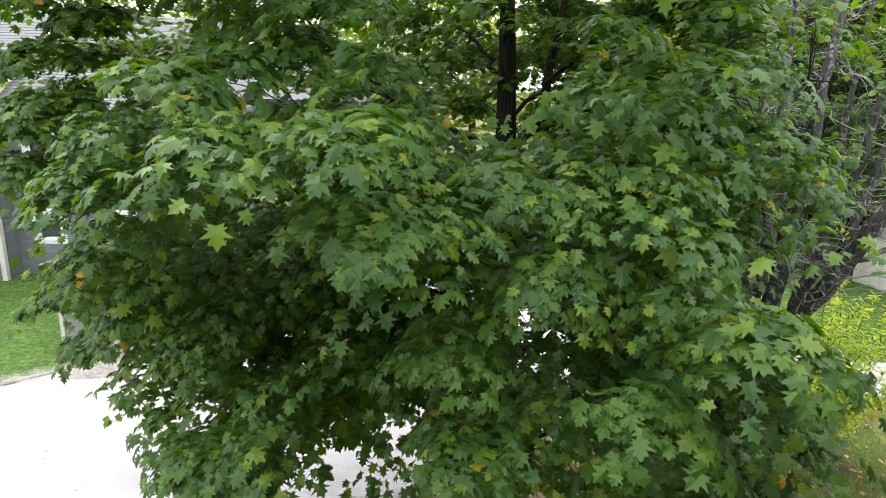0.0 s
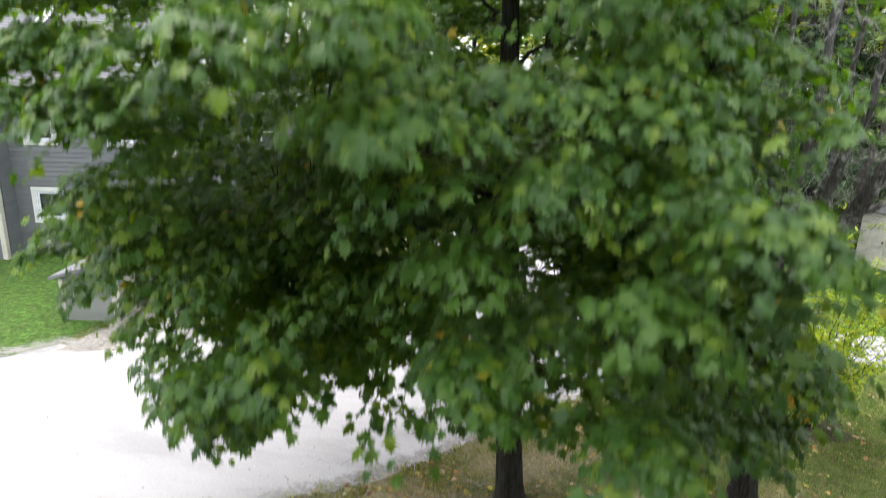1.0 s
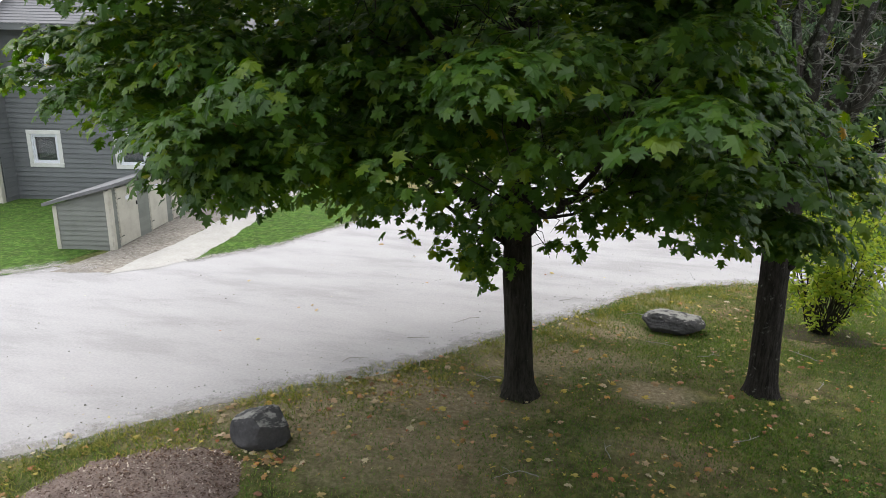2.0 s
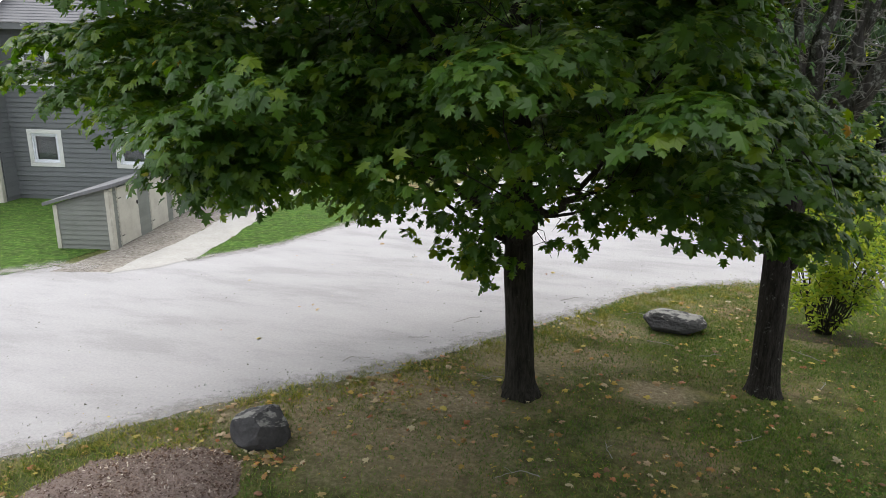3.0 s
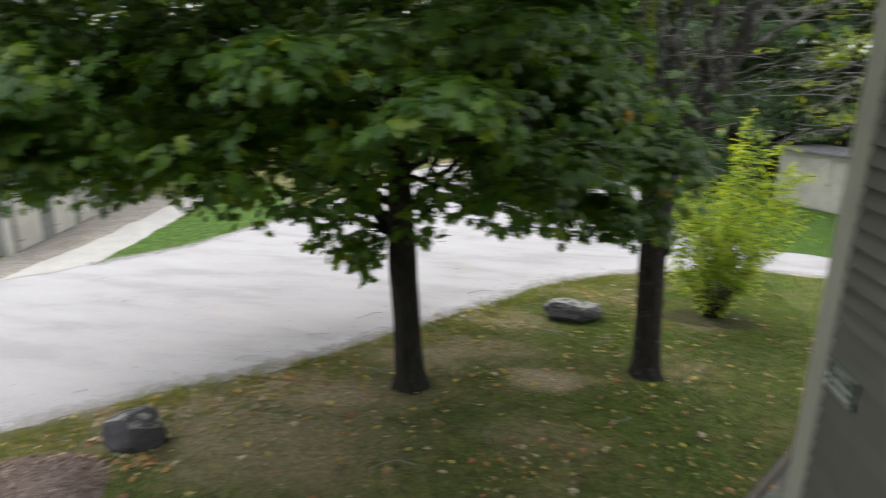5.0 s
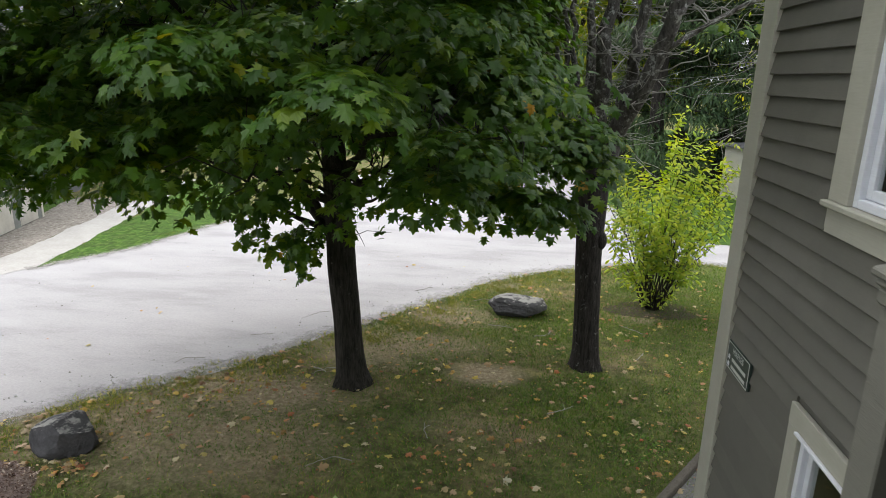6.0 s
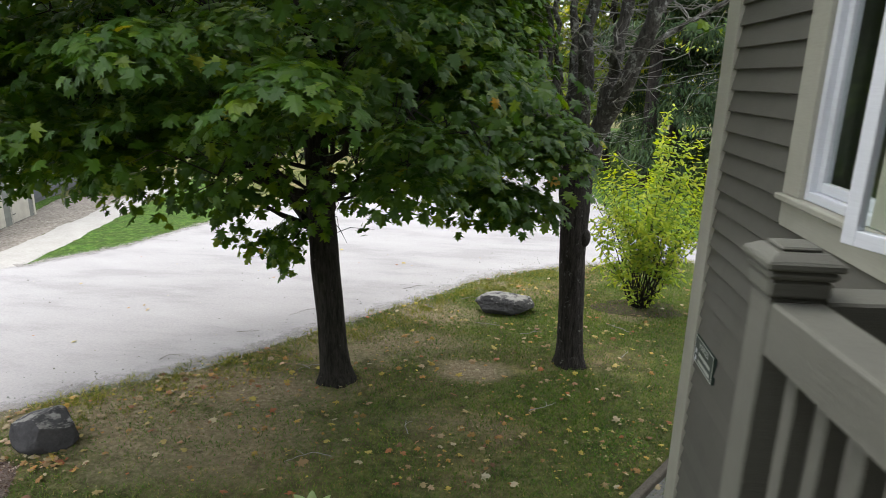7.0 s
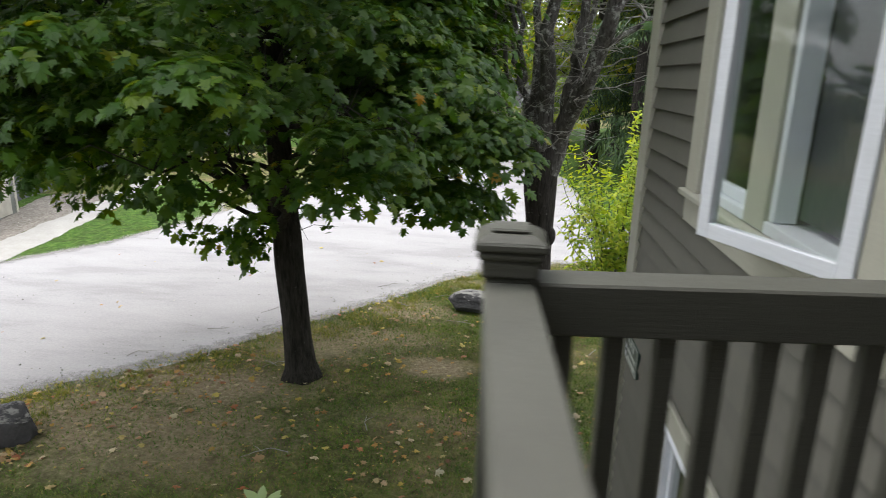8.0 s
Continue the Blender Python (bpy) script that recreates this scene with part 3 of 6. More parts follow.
def clapboards(wall, start, end, z0, z1, exposure, mat, openings=(), deep=1.0):
    """Lapped boards on a wall, each a piece of its own, cut at the openings."""
    k = 0
    z = z0
    while z < z1 - 0.02:
        h = min(exposure, z1 - z)
        spans = [(start, end)]
        for o in openings:
            if z + h > o[2] and z < o[3]:
                spans = [s for a, b in spans for s in ((a, min(b, o[0])), (max(a, o[1]), b)) if s[1] - s[0] > 0.02]
        for a, b in spans:
            key = (round(b - a, 3), round(h, 3), mat.name)
            if key not in BOARDS:
                bm = bmesh.new()
                prof = [(0.0005, 0.006), (0.014, 0.006), (0.017, 0.0), (0.019, 0.004), (0.003, h + 0.012), (0.0005, h + 0.012)]
                ends = [[bm.verts.new((x, p[0], p[1])) for p in prof] for x in (0, b - a)]
                n = len(prof)
                for i in range(n):
                    bm.faces.new((ends[0][i], ends[0][(i + 1) % n], ends[1][(i + 1) % n], ends[1][i]))
                bm.faces.new(ends[0][::-1])
                bm.faces.new(ends[1])
                bmesh.ops.recalc_face_normals(bm, faces=bm.faces)
                BOARDS[key] = mesh_of(bm, "clapboard")
                BOARDS[key].materials.append(mat)
            part("clapboard", BOARDS[key], None, wall, "", pose(a, 0.0006 * ((k * 7) % 5), z) @ Matrix.Diagonal((1, deep, 1, 1)))
        z += exposure
        k += 1


def ring(x0, x1, z0, z1, w, y0, y1, bevel=0.003):
    bm = bmesh.new()
    box((x0, y0, z0), (x0 + w, y1, z1), bevel, bm)
    box((x1 - w, y0, z0), (x1, y1, z1), bevel, bm)
    box((x0 + w, y0, z0), (x1 - w, y1, z0 + w), bevel, bm)
    box((x0 + w, y0, z1 - w), (x1 - w, y1, z1), bevel, bm)
    return bm


def pane_mesh(x0, x1, z0, z1, y):
    return box((x0, y, z0), (x1, y + 0.005, z1))


def trimmed(name, m, opening, trim, mat_trim, label, sill=True, mat_frame=None, sashes=()):
    """A window in its opening: casing boards, sill and apron, white frame, and a sash with a pane for every span in sashes."""
    x0, x1, z0, z1 = opening
    win = thing(name, m, label, "window", kind="structure")
    part("casing", box((x0 - trim, 0.002, z0), (x0, 0.034, z1), 0.003), mat_trim, win)
    part("casing", box((x1, 0.002, z0), (x1 + trim, 0.034, z1), 0.003), mat_trim, win)
    part("head_casing", box((x0 - trim, 0.002, z1 + 0.001), (x1 + trim, 0.036, z1 + trim), 0.003), mat_trim, win)
    if sill:
        part("window_sill", box((x0 - trim - 0.02, -0.02, z0 - 0.035), (x1 + trim + 0.02, 0.065, z0 - 0.001), 0.006), mat_trim, win)
        part("apron", box((x0 - trim, 0.002, z0 - 0.17), (x1 + trim, 0.03, z0 - 0.036), 0.003), mat_trim, win)
    else:
        part("window_sill", box((x0 - trim, 0.002, z0 - trim), (x1 + trim, 0.04, z0 - 0.001), 0.004), mat_trim, win)
    part("window_frame", ring(x0 + 0.002, x1 - 0.002, z0 + 0.002, z1 - 0.002, 0.045, -0.09, 0.012), mat_frame or MAT_WHITE, win)
    for a, b in sashes:
        s = part("sash", ring(a, b, z0 + 0.05, z1 - 0.05, 0.05, -0.06, -0.02), mat_frame or MAT_WHITE, win)
        p = part("pane", pane_mesh(a + 0.048, b - 0.048, z0 + 0.098, z1 - 0.098, -0.042), MAT_GLASS, s)
        p.visible_shadow = False
    return win


# ---- the near building ----
WALL_X, CORNER_Y = 3.062, 5.08
# wall that faces -x: its own x runs towards -y from the corner
M_SIDE = Matrix(((0, -1, 0, WALL_X), (-1, 0, 0, CORNER_Y), (0, 0, 1, 0), (0, 0, 0, 1)))
UP = (1.50, 3.035, 3.76, 5.05)
UP_HOLE = (UP[0] - 0.05, UP[1] - 0.05, UP[2], UP[3])
LOW = (1.40, 2.85, 1.30, 2.47)
wall_side = wall_core("wall_side", 7.9, 6.1, 0.16, [UP_HOLE, LOW], MAT_SIDING, M_SIDE, "olive-brown clapboard wall of the near building")
M_BACK = pose(WALL_X + 0.16, CORNER_Y, 0)
wall_far = wall_core("wall_gable", 7.0, 6.1, 0.16, [], MAT_SIDING, M_BACK, "olive-brown clapboard gable wall of the near building")
# unseen main block; its length and height set how much sky it blocks
M_REAR = Matrix(((-1, 0, 0, 1.4), (0, 1, 0, -1.5), (0, 0, 1, 0), (0, 0, 0, 1)))
wall_rear = wall_core("wall_rear", 4.2, 7.2, 0.16, [], MAT_SIDING, M_REAR, "unseen plain olive-brown wall of the main block, sized to block sky light")
M_REAR_SIDE = Matrix(((0, -1, 0, -2.8), (-1, 0, 0, -1.67), (0, 0, 1, 0), (0, 0, 0, 1)))
wall_core("wall_rear_side", 7.2, 7.2, 0.16, [], MAT_SIDING, M_REAR_SIDE, "unseen plain olive-brown end wall closing the light-blocking main block")
# unseen tall block, added to keep sky light off the rails and panes
M_BLOCKER = Matrix(((-1, 0, 0, WALL_X - 0.002), (0, 1, 0, -1.5), (0, 0, 1, 0), (0, 0, 0, 1)))
wall_bay = wall_core("wall_bay", 1.6, 8.6, 0.16, [], MAT_SIDING, M_BLOCKER, "unseen tall wall added behind the balcony to block sky light")
M_BLOCKER_SIDE = Matrix(((0, 1, 0, 1.4), (-1, 0, 0, -1.67), (0, 0, 1, 0), (0, 0, 0, 1)))
wall_core("wall_bay_side", 7.2, 8.6, 0.16, [], MAT_SIDING, M_BLOCKER_SIDE, "unseen side of the added light-blocking wall")
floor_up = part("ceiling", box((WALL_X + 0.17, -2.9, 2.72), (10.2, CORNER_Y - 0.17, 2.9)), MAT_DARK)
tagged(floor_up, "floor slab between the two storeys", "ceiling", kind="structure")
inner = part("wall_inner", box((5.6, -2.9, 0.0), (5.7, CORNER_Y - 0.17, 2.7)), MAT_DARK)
tagged(inner, "inner wall of the lower room, dimness put into its colour", "wall", kind="structure")
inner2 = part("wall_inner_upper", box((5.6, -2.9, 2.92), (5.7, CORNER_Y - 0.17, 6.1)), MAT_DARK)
tagged(inner2, "inner wall of the upper room, dimness put into its colour", "wall", kind="structure")
roof = thing("roof", pose(0, 0, 0), "grey shingled roof of the near building", "roof", kind="structure")
part("eave", box((2.55, -3.4, 6.11), (10.6, 5.55, 6.28), 0.01), MAT_TRIM, roof)
# unseen slab added above the balcony
part("unseen_canopy", box((1.5, -1.099, 6.11), (2.549, 1.0, 6.27), 0.01), MAT_SHINGLE, roof)
bm = bmesh.new()
rv = [bm.verts.new(p) for p in ((2.5, -3.5, 6.29), (2.5, 5.6, 6.29), (6.6, 5.6, 7.3), (6.6, -3.5, 7.3), (10.7, 5.6, 6.29), (10.7, -3.5, 6.29))]
for f in ((0, 3, 2, 1), (3, 5, 4, 2), (0, 1, 4, 5), (1, 2, 4), (0, 5, 3)):
    bm.faces.new([rv[i] for i in f])
part("shingles", bm, MAT_SHINGLE, roof)
part("eave", box((-3.2, -9.0, 7.21), (1.22, -1.1, 7.38), 0.01), MAT_SHINGLE, roof)
# lid of the unseen light-blocking walls
part("blocker_roof", box((1.05, -9.0, 8.61), (3.3, -1.1, 8.78), 0.01), MAT_SHINGLE, roof)

corner = thing("corner_trim", pose(WALL_X, CORNER_Y, 0), "khaki painted corner boards", "trim", kind="structure")
part("board", box((-0.044, -0.20, 0.02), (-0.001, 0.044, 6.1), 0.004), MAT_TRIM, corner)
part("board", box((0.0, 0.001, 0.02), (0.159, 0.043, 6.1), 0.004), MAT_TRIM, corner)

window_up = trimmed("window_1", M_SIDE @ pose(-0.05, 0, 0), UP, 0.20, MAT_TRIM, "khaki-cased white double casement, one sash cranked open", True, None, [(1.545, 2.12)])
part("mullion", box((2.122, -0.085, 3.765), (2.33, 0.016, 5.045), 0.004), MAT_TRIM, window_up, "wide khaki mullion")
part("jamb", box((2.332, -0.085, 3.81), (2.375, -0.002, 5.0), 0.003), MAT_WHITE, window_up)
part("inner_sill", box((2.33, -0.16, 3.765), (3.03, -0.03, 3.80), 0.003), MAT_WHITE, window_up)
# opaque dark sheet filling the opening
backing = part("dark_backing", box((2.376, -0.095, 3.83), (2.985, -0.092, 5.0)), MAT_BACKING, window_up, "dark sheet filling the open casement")
open_sash = part("sash", ring(-0.62, 0.0, 3.775, 5.035, 0.055, -0.02, 0.022), MAT_WHITE, window_up, "white casement sash swung outwards", pose(3.02, 0.02, 0, 0, 0, -24))
op = part("pane", pane_mesh(-0.567, -0.053, 3.828, 4.982, 0.0), MAT_GLASS, open_sash)
op.visible_shadow = False
part("window_latch", box((-0.61, -0.035, 4.1), (-0.585, -0.021, 4.18), 0.003), MAT_METAL, open_sash)
window_low = trimmed("window_2", M_SIDE, LOW, 0.13, MAT_TRIM, "khaki-cased white ground floor casement window", True, None, [(1.445, 2.1), (2.14, 2.805)])
part("drip_cap", box((1.38, 0.02, 2.452), (2.87, 0.05, 2.468), 0.003), MAT_WHITE, window_low)

sign = thing("building_sign", M_SIDE, "small dark green sign with pale lettering on the siding", "sign")
part("board", box((0.225, 0.02, 2.325), (0.655, 0.042, 2.53), 0.004), MAT_SIGN, sign)
part("border", ring(0.23, 0.65, 2.33, 2.525, 0.006, 0.0425, 0.0445, 0.0), MAT_SIGN_TEXT, sign)
cu = bpy.data.curves.new("lettering", "FONT")
cu.body, cu.size, cu.align_x, cu.extrude = "MAPLES", 0.062, "CENTER", 0.0008
tmp = new("lettering_source", cu)
word = bpy.data.meshes.new_from_object(tmp)
bpy.data.objects.remove(tmp)
part("lettering", word, MAT_SIGN_TEXT, sign, "", pose(0.44, 0.0455, 2.462, 90, 0, 0))
for row in range(2):
    zc = 2.415 - 0.055 * row
    part("marker", box((0.255, 0.0425, zc - 0.016), (0.288, 0.0445, zc + 0.016)), MAT_WHITE, sign)
    part("lettering_bar", box((0.33, 0.0425, zc - 0.012), (0.60, 0.0445, zc + 0.012)), MAT_SIGN_TEXT, sign)

# ---- balcony ----
DECK_Z = 2.995
deck = thing("balcony_deck", pose(0, 0, DECK_Z), "olive-grey painted balcony deck on the near wall", "balcony")
part("rim_joist", box((2.06, -1.49, -0.24), (2.10, 1.512, -0.035), 0.003), MAT_RAIL, deck)
part("rim_joist", box((2.101, 1.472, -0.24), (WALL_X - 0.034, 1.512, -0.035), 0.003), MAT_RAIL, deck)
for i in range(21):
    y = -1.48 + i * 0.142
    part("deck_board", box((2.055, y, -0.033), (WALL_X - 0.034, y + 0.136, 0.0), 0.003), MAT_RAIL, deck)


def post_with_cap(m):
    p = thing("railing_post", m, "square olive-grey railing post with a stepped moulded cap", "post", "balcony posts")
    part("shaft", box((-0.044, -0.044, -DECK_Z), (0.044, 0.044, 0.96), 0.004), MAT_RAIL, p)
    cap = part("cap", box((-0.064, -0.064, 1.014), (0.064, 0.064, 1.030), 0.004), MAT_RAIL, p)
    part("cove", box((-0.052, -0.052, 0.962), (0.052, 0.052, 0.996), 0.006), MAT_RAIL, cap)
    part("cove", box((-0.058, -0.058, 0.9965), (0.058, 0.058, 1.0135), 0.006), MAT_RAIL, cap)
    bm = bmesh.new()
    lo, hi = [], []
    for s, t in ((-1, -1), (1, -1), (1, 1), (-1, 1)):
        lo.append(bm.verts.new((s * 0.060, t * 0.060, 1.0305)))
        hi.append(bm.verts.new((s * 0.042, t * 0.042, 1.042)))
    for i in range(4):
        bm.faces.new((lo[i], lo[(i + 1) % 4], hi[(i + 1) % 4], hi[i]))
    bm.faces.new(hi)
    bm.faces.new(lo[::-1])
    part("top", bm, MAT_RAIL, cap)
    part("crown", box((-0.034, -0.034, 1.0425), (0.034, 0.034, 1.050), 0.003), MAT_RAIL, cap)
    return p


post = post_with_cap(pose(2.105, 1.497, DECK_Z))


def rail_run(name, a, b, label):
    """A run of railing between two places: a deep top rail, a bottom rail and square pickets."""
    ax, ay = a
    bx, by = b
    length = math.hypot(bx - ax, by - ay)
    r = thing(name, pose(ax, ay, DECK_Z, 0, 0, math.degrees(math.atan2(by - ay, bx - ax))), label, "railing", "balcony railings")
    part("top_rail", box((0, -0.046, 0.856), (length, 0.046, 0.956), 0.005), MAT_RAIL, r)
    part("bottom_rail", box((0, -0.030, 0.05), (length, 0.030, 0.099), 0.003), MAT_RAIL, r)
    n = int((length - 0.02) / 0.0965)
    mesh = mesh_of(box((-0.0185, -0.0185, 0.0), (0.0185, 0.0185, 0.765), 0.003), "picket")
    mesh.materials.append(MAT_RAIL)
    for i in range(n):
        part("picket", mesh, None, r, "", pose(0.06 + i * 0.0965, 0.0, 0.1))
    return r


rail_run("railing", (2.151, 1.499), (WALL_X - 0.034, 1.575), "olive-grey painted wooden railing fixed to the wall")
rail_run("railing", (2.106, 1.451), (2.28, -1.42), "long olive-grey painted wooden railing of the balcony")

# ---- edging beside the building ----
edging = part("edging_timber", box((-0.6, -0.045, 0.0), (3.2, 0.045, 0.10), 0.01), MAT_TIMBER, None, "", pose(2.72, 5.78, 0, 0, 0, 54))
tagged(edging, "weathered dark timber edging a gravel strip", "edging")
strip = part("gravel_strip", sheet("gravel_strip", [(2.40, 5.2), (3.0, 5.12), (9.0, 5.12), (9.0, 9.0), (4.6, 8.35), (2.72, 5.78)], 0.012, 0, 0.3), MAT_PEBBLE)
tagged(strip, "grey drainage gravel along the foundation", "gravel", kind="structure")
# ---- the grey house and its shed ----
M_UV = pose(0, 0, 0, 0, 0, 14)


def uvm(u, v, z=0, turn=0):
    return M_UV @ pose(u, v, z, 0, 0, turn)


EXPO = 0.16
HW = [(0.55 + 0.13, 1.68 - 0.13, 1.24, 2.20), (3.42 + 0.13, 4.55 - 0.13, 1.24, 2.20), (0.55 + 0.13, 1.68 - 0.13, 3.86, 4.80), (3.30 + 0.13, 4.43 - 0.13, 3.86, 4.80)]


def facing(u, v, z=0.0):
    """Wall frame that faces the drive: x along u, outward towards -v."""
    return M_UV @ Matrix(((1, 0, 0, u), (0, -1, 0, v), (0, 0, 1, z), (0, 0, 0, 1)))


def facing_side(u, v, z=0.0):
    """Wall frame that faces +u: x along v."""
    return M_UV @ Matrix(((0, 1, 0, u), (1, 0, 0, v), (0, 0, 1, z), (0, 0, 0, 1)))


front = wall_core("wall_house_front", 5.45, 5.5, 0.2, HW, MAT_HOUSE, facing(-14.2, 21.2), "blue-grey clapboard front of the far house")
side = wall_core("wall_house_side", 9.0, 5.5, 0.2, [], MAT_HOUSE, facing_side(-8.75, 21.4), "blue-grey clapboard side of the far house")
wing = wall_core("wall_house_wing", 6.5, 5.5, 0.2, [], MAT_HOUSE, facing(-20.7, 20.35), "blue-grey clapboard wing of the far house")
wing_side = wall_core("wall_wing_side", 0.648, 5.5, 0.2, [], MAT_HOUSE, facing_side(-14.2, 20.551), "short return wall of the house wing")
for i, o in enumerate(HW):
    trimmed("window_%d" % (i + 3), facing(-14.2, 21.2), o, 0.13, MAT_CASING, "white-cased square window of the grey house", False, None, [(o[0] + 0.05, o[1] - 0.05)])
    # dark panel close behind the glass
    blind = part("blind", box((o[0] + 0.01, -0.17, o[2] + 0.01), (o[1] - 0.01, -0.16, o[3] - 0.01)), MAT_BACKING, None, "", facing(-14.2, 21.2))
    tagged(blind, "dark flat panel behind the window", "blind")
for u, v, w in ((-8.75, 21.2, "house"), (-14.2, 20.35, "wing")):
    c = thing("corner_trim", uvm(u, v), "cream corner boards of the grey %s" % w, "trim", kind="structure")
    part("board", box((-0.13, -0.032, 0.02), (0.032, -0.001, 5.5), 0.004), MAT_CREAM, c)
    part("board", box((0.001, 0.0, 0.02), (0.031, 0.13, 5.5), 0.004), MAT_CREAM, c)
hroof = thing("house_roof", M_UV, "light grey shingled roof of the far house", "roof", kind="structure")
part("fascia", box((-14.19, 20.75, 5.42), (-8.3, 20.79, 5.62), 0.006), MAT_HOUSE, hroof)
part("fascia", box((-21.2, 19.9, 5.42), (-14.2, 19.94, 5.62), 0.006), MAT_HOUSE, hroof)
part("soffit", box((-14.19, 20.791, 5.50), (-8.3, 21.3, 5.53)), MAT_HOUSE, hroof)
part("soffit", box((-21.2, 19.941, 5.50), (-14.2, 20.4, 5.53)), MAT_HOUSE, hroof)


def shingled(u0, u1, v0, z0, v1, z1, parent):
    """A roof slope of lapped shingle courses."""
    n = 34
    bm = bmesh.new()
    for i in range(n):
        a, b = i / n, (i + 1.15) / n
        pa, pb = (v0 + (v1 - v0) * a, z0 + (z1 - z0) * a), (v0 + (v1 - v0) * b, z0 + (z1 - z0) * b)
        q = [bm.verts.new(p) for p in ((u0, pa[0], pa[1] + 0.022), (u1, pa[0], pa[1] + 0.022), (u1, pb[0], pb[1]), (u0, pb[0], pb[1]), (u0, pa[0], pa[1]), (u1, pa[0], pa[1]))]
        bm.faces.new(q[:4])
        bm.faces.new((q[4], q[5], q[1], q[0]))
    bmesh.ops.recalc_face_normals(bm, faces=bm.faces)
    return part("shingle_course", bm, MAT_SHINGLE, parent)


shingled(-14.25, -8.2, 20.72, 5.62, 26.0, 8.9, hroof)
shingled(-21.3, -14.1, 19.87, 5.63, 25.6, 9.1, hroof)
part("gable", box((-20.6, 21.7, 5.5), (-8.9, 29.8, 5.6)), MAT_SHINGLE, hroof)

shed = thing("garden_shed", uvm(-8.0, 15.3), "low grey-green lean-to shed with cream doors", "shed")
SL, SD = 4.75, 1.38
bm = bmesh.new()
prof = [(0, 0), (0, 1.56), (-SD, 1.12), (-SD, 0)]
ends = [[bm.verts.new((p[0], y, p[1])) for p in prof] for y in (0, SL)]
for i in range(4):
    bm.faces.new((ends[0][i], ends[0][(i + 1) % 4], ends[1][(i + 1) % 4], ends[1][i]))
bm.faces.new(ends[0])
bm.faces.new(ends[1][::-1])
bmesh.ops.recalc_face_normals(bm, faces=bm.faces)
part("body", bm, MAT_SHED, shed)
k = 0
while k * 0.125 < 1.5:
    z = k * 0.125
    zt = z + 0.125
    u_top = 0.0 if zt <= 1.12 else -(1.56 - zt) / 0.44 * SD
    lim = SD if zt <= 1.12 else (1.56 - zt) / 0.44 * SD
    if lim > 0.1:
        bm = bmesh.new()
        v = [bm.verts.new(p) for p in ((-lim, -0.026, z), (0, -0.026, z), (0, -0.003, zt + 0.006), (-lim, -0.003, zt + 0.006), (-lim, 0, z), (0, 0, z))]
        bm.faces.new(v[:4])
        bm.faces.new((v[4], v[5], v[1], v[0]))
        part("clapboard", bm, MAT_SHED, shed)
    for a, b in ((0.10, 0.30), (1.36, 2.0), (3.08, 3.42), (4.42, 4.66)):
        bm = bmesh.new()
        v = [bm.verts.new(p) for p in ((0.026, a, z), (0.026, b, z), (0.003, b, zt + 0.006), (0.003, a, zt + 0.006), (0, a, z), (0, b, z))]
        bm.faces.new(v[:4])
        bm.faces.new((v[4], v[5], v[1], v[0]))
        part("clapboard", bm, MAT_SHED, shed)
    k += 1
part("corner_board", box((-0.001, -0.026, 0.0), (0.034, 0.10, 1.53), 0.004), MAT_CREAM, shed)
part("corner_board", box((-0.10, -0.036, 0.0), (-0.0015, -0.001, 1.50), 0.004), MAT_CREAM, shed)
part("corner_board", box((-SD - 0.02, -0.036, 0.0), (-SD + 0.08, -0.001, 1.10), 0.004), MAT_CREAM, shed)
part("corner_board", box((-0.001, SL - 0.09, 0.0), (0.034, SL + 0.02, 1.53), 0.004), MAT_CREAM, shed)
for a, b in ((0.32, 1.33), (2.03, 3.05), (3.45, 4.40)):
    d = part("door", box((0.002, a, 0.03), (0.034, b, 1.50), 0.004), MAT_CREAM, shed, "cream plank door with dark stains at its foot")
    part("door_frame", box((0.002, a - 0.03, 0.0), (0.022, a - 0.001, 1.53), 0.003), MAT_CREAM, d)
    part("handle", box((0.035, b - 0.10, 0.92), (0.065, b - 0.06, 1.02), 0.006), MAT_METAL, d, "black iron handle")
    part("hinge", box((0.035, a + 0.01, 1.22), (0.041, a + 0.16, 1.245), 0.002), MAT_METAL, d)
    part("hinge", box((0.035, a + 0.01, 0.26), (0.041, a + 0.16, 0.285), 0.002), MAT_METAL, d)
    part("number_plate", box((0.0345, (a + b) / 2 - 0.10, 1.14), (0.039, (a + b) / 2 + 0.10, 1.24), 0.002), MAT_WHITE, d)
bm = bmesh.new()
rp = [(0.16, 1.60), (0.16, 1.68), (-SD - 0.20, 1.18), (-SD - 0.20, 1.10)]
ends = [[bm.verts.new((p[0], y, p[1])) for p in rp] for y in (-0.14, SL + 0.14)]
for i in range(4):
    bm.faces.new((ends[0][i], ends[0][(i + 1) % 4], ends[1][(i + 1) % 4], ends[1][i]))
bm.faces.new(ends[0])
bm.faces.new(ends[1][::-1])
bmesh.ops.recalc_face_normals(bm, faces=bm.faces)
part("roof", bm, MAT_SHINGLE, shed)

# ---- far outbuildings ----
shed_far = thing("storage_shed", pose(9.45, 25.7, 0, 0, 0, -57), "cream-doored storage shed under the trees", "shed")
part("body", box((0, 0, 0), (4.6, 2.0, 1.95), 0.01), MAT_CREAM, shed_far)
for i in range(4):
    d = part("door", box((0.06 + i * 1.12, -0.04, 0.06), (1.02 + i * 1.12, -0.002, 1.78), 0.006), MAT_CREAM, shed_far, "cream painted door")
    part("handle", box((0.92 + i * 1.12, -0.07, 0.9), (0.96 + i * 1.12, -0.041, 1.0), 0.004), MAT_METAL, d)
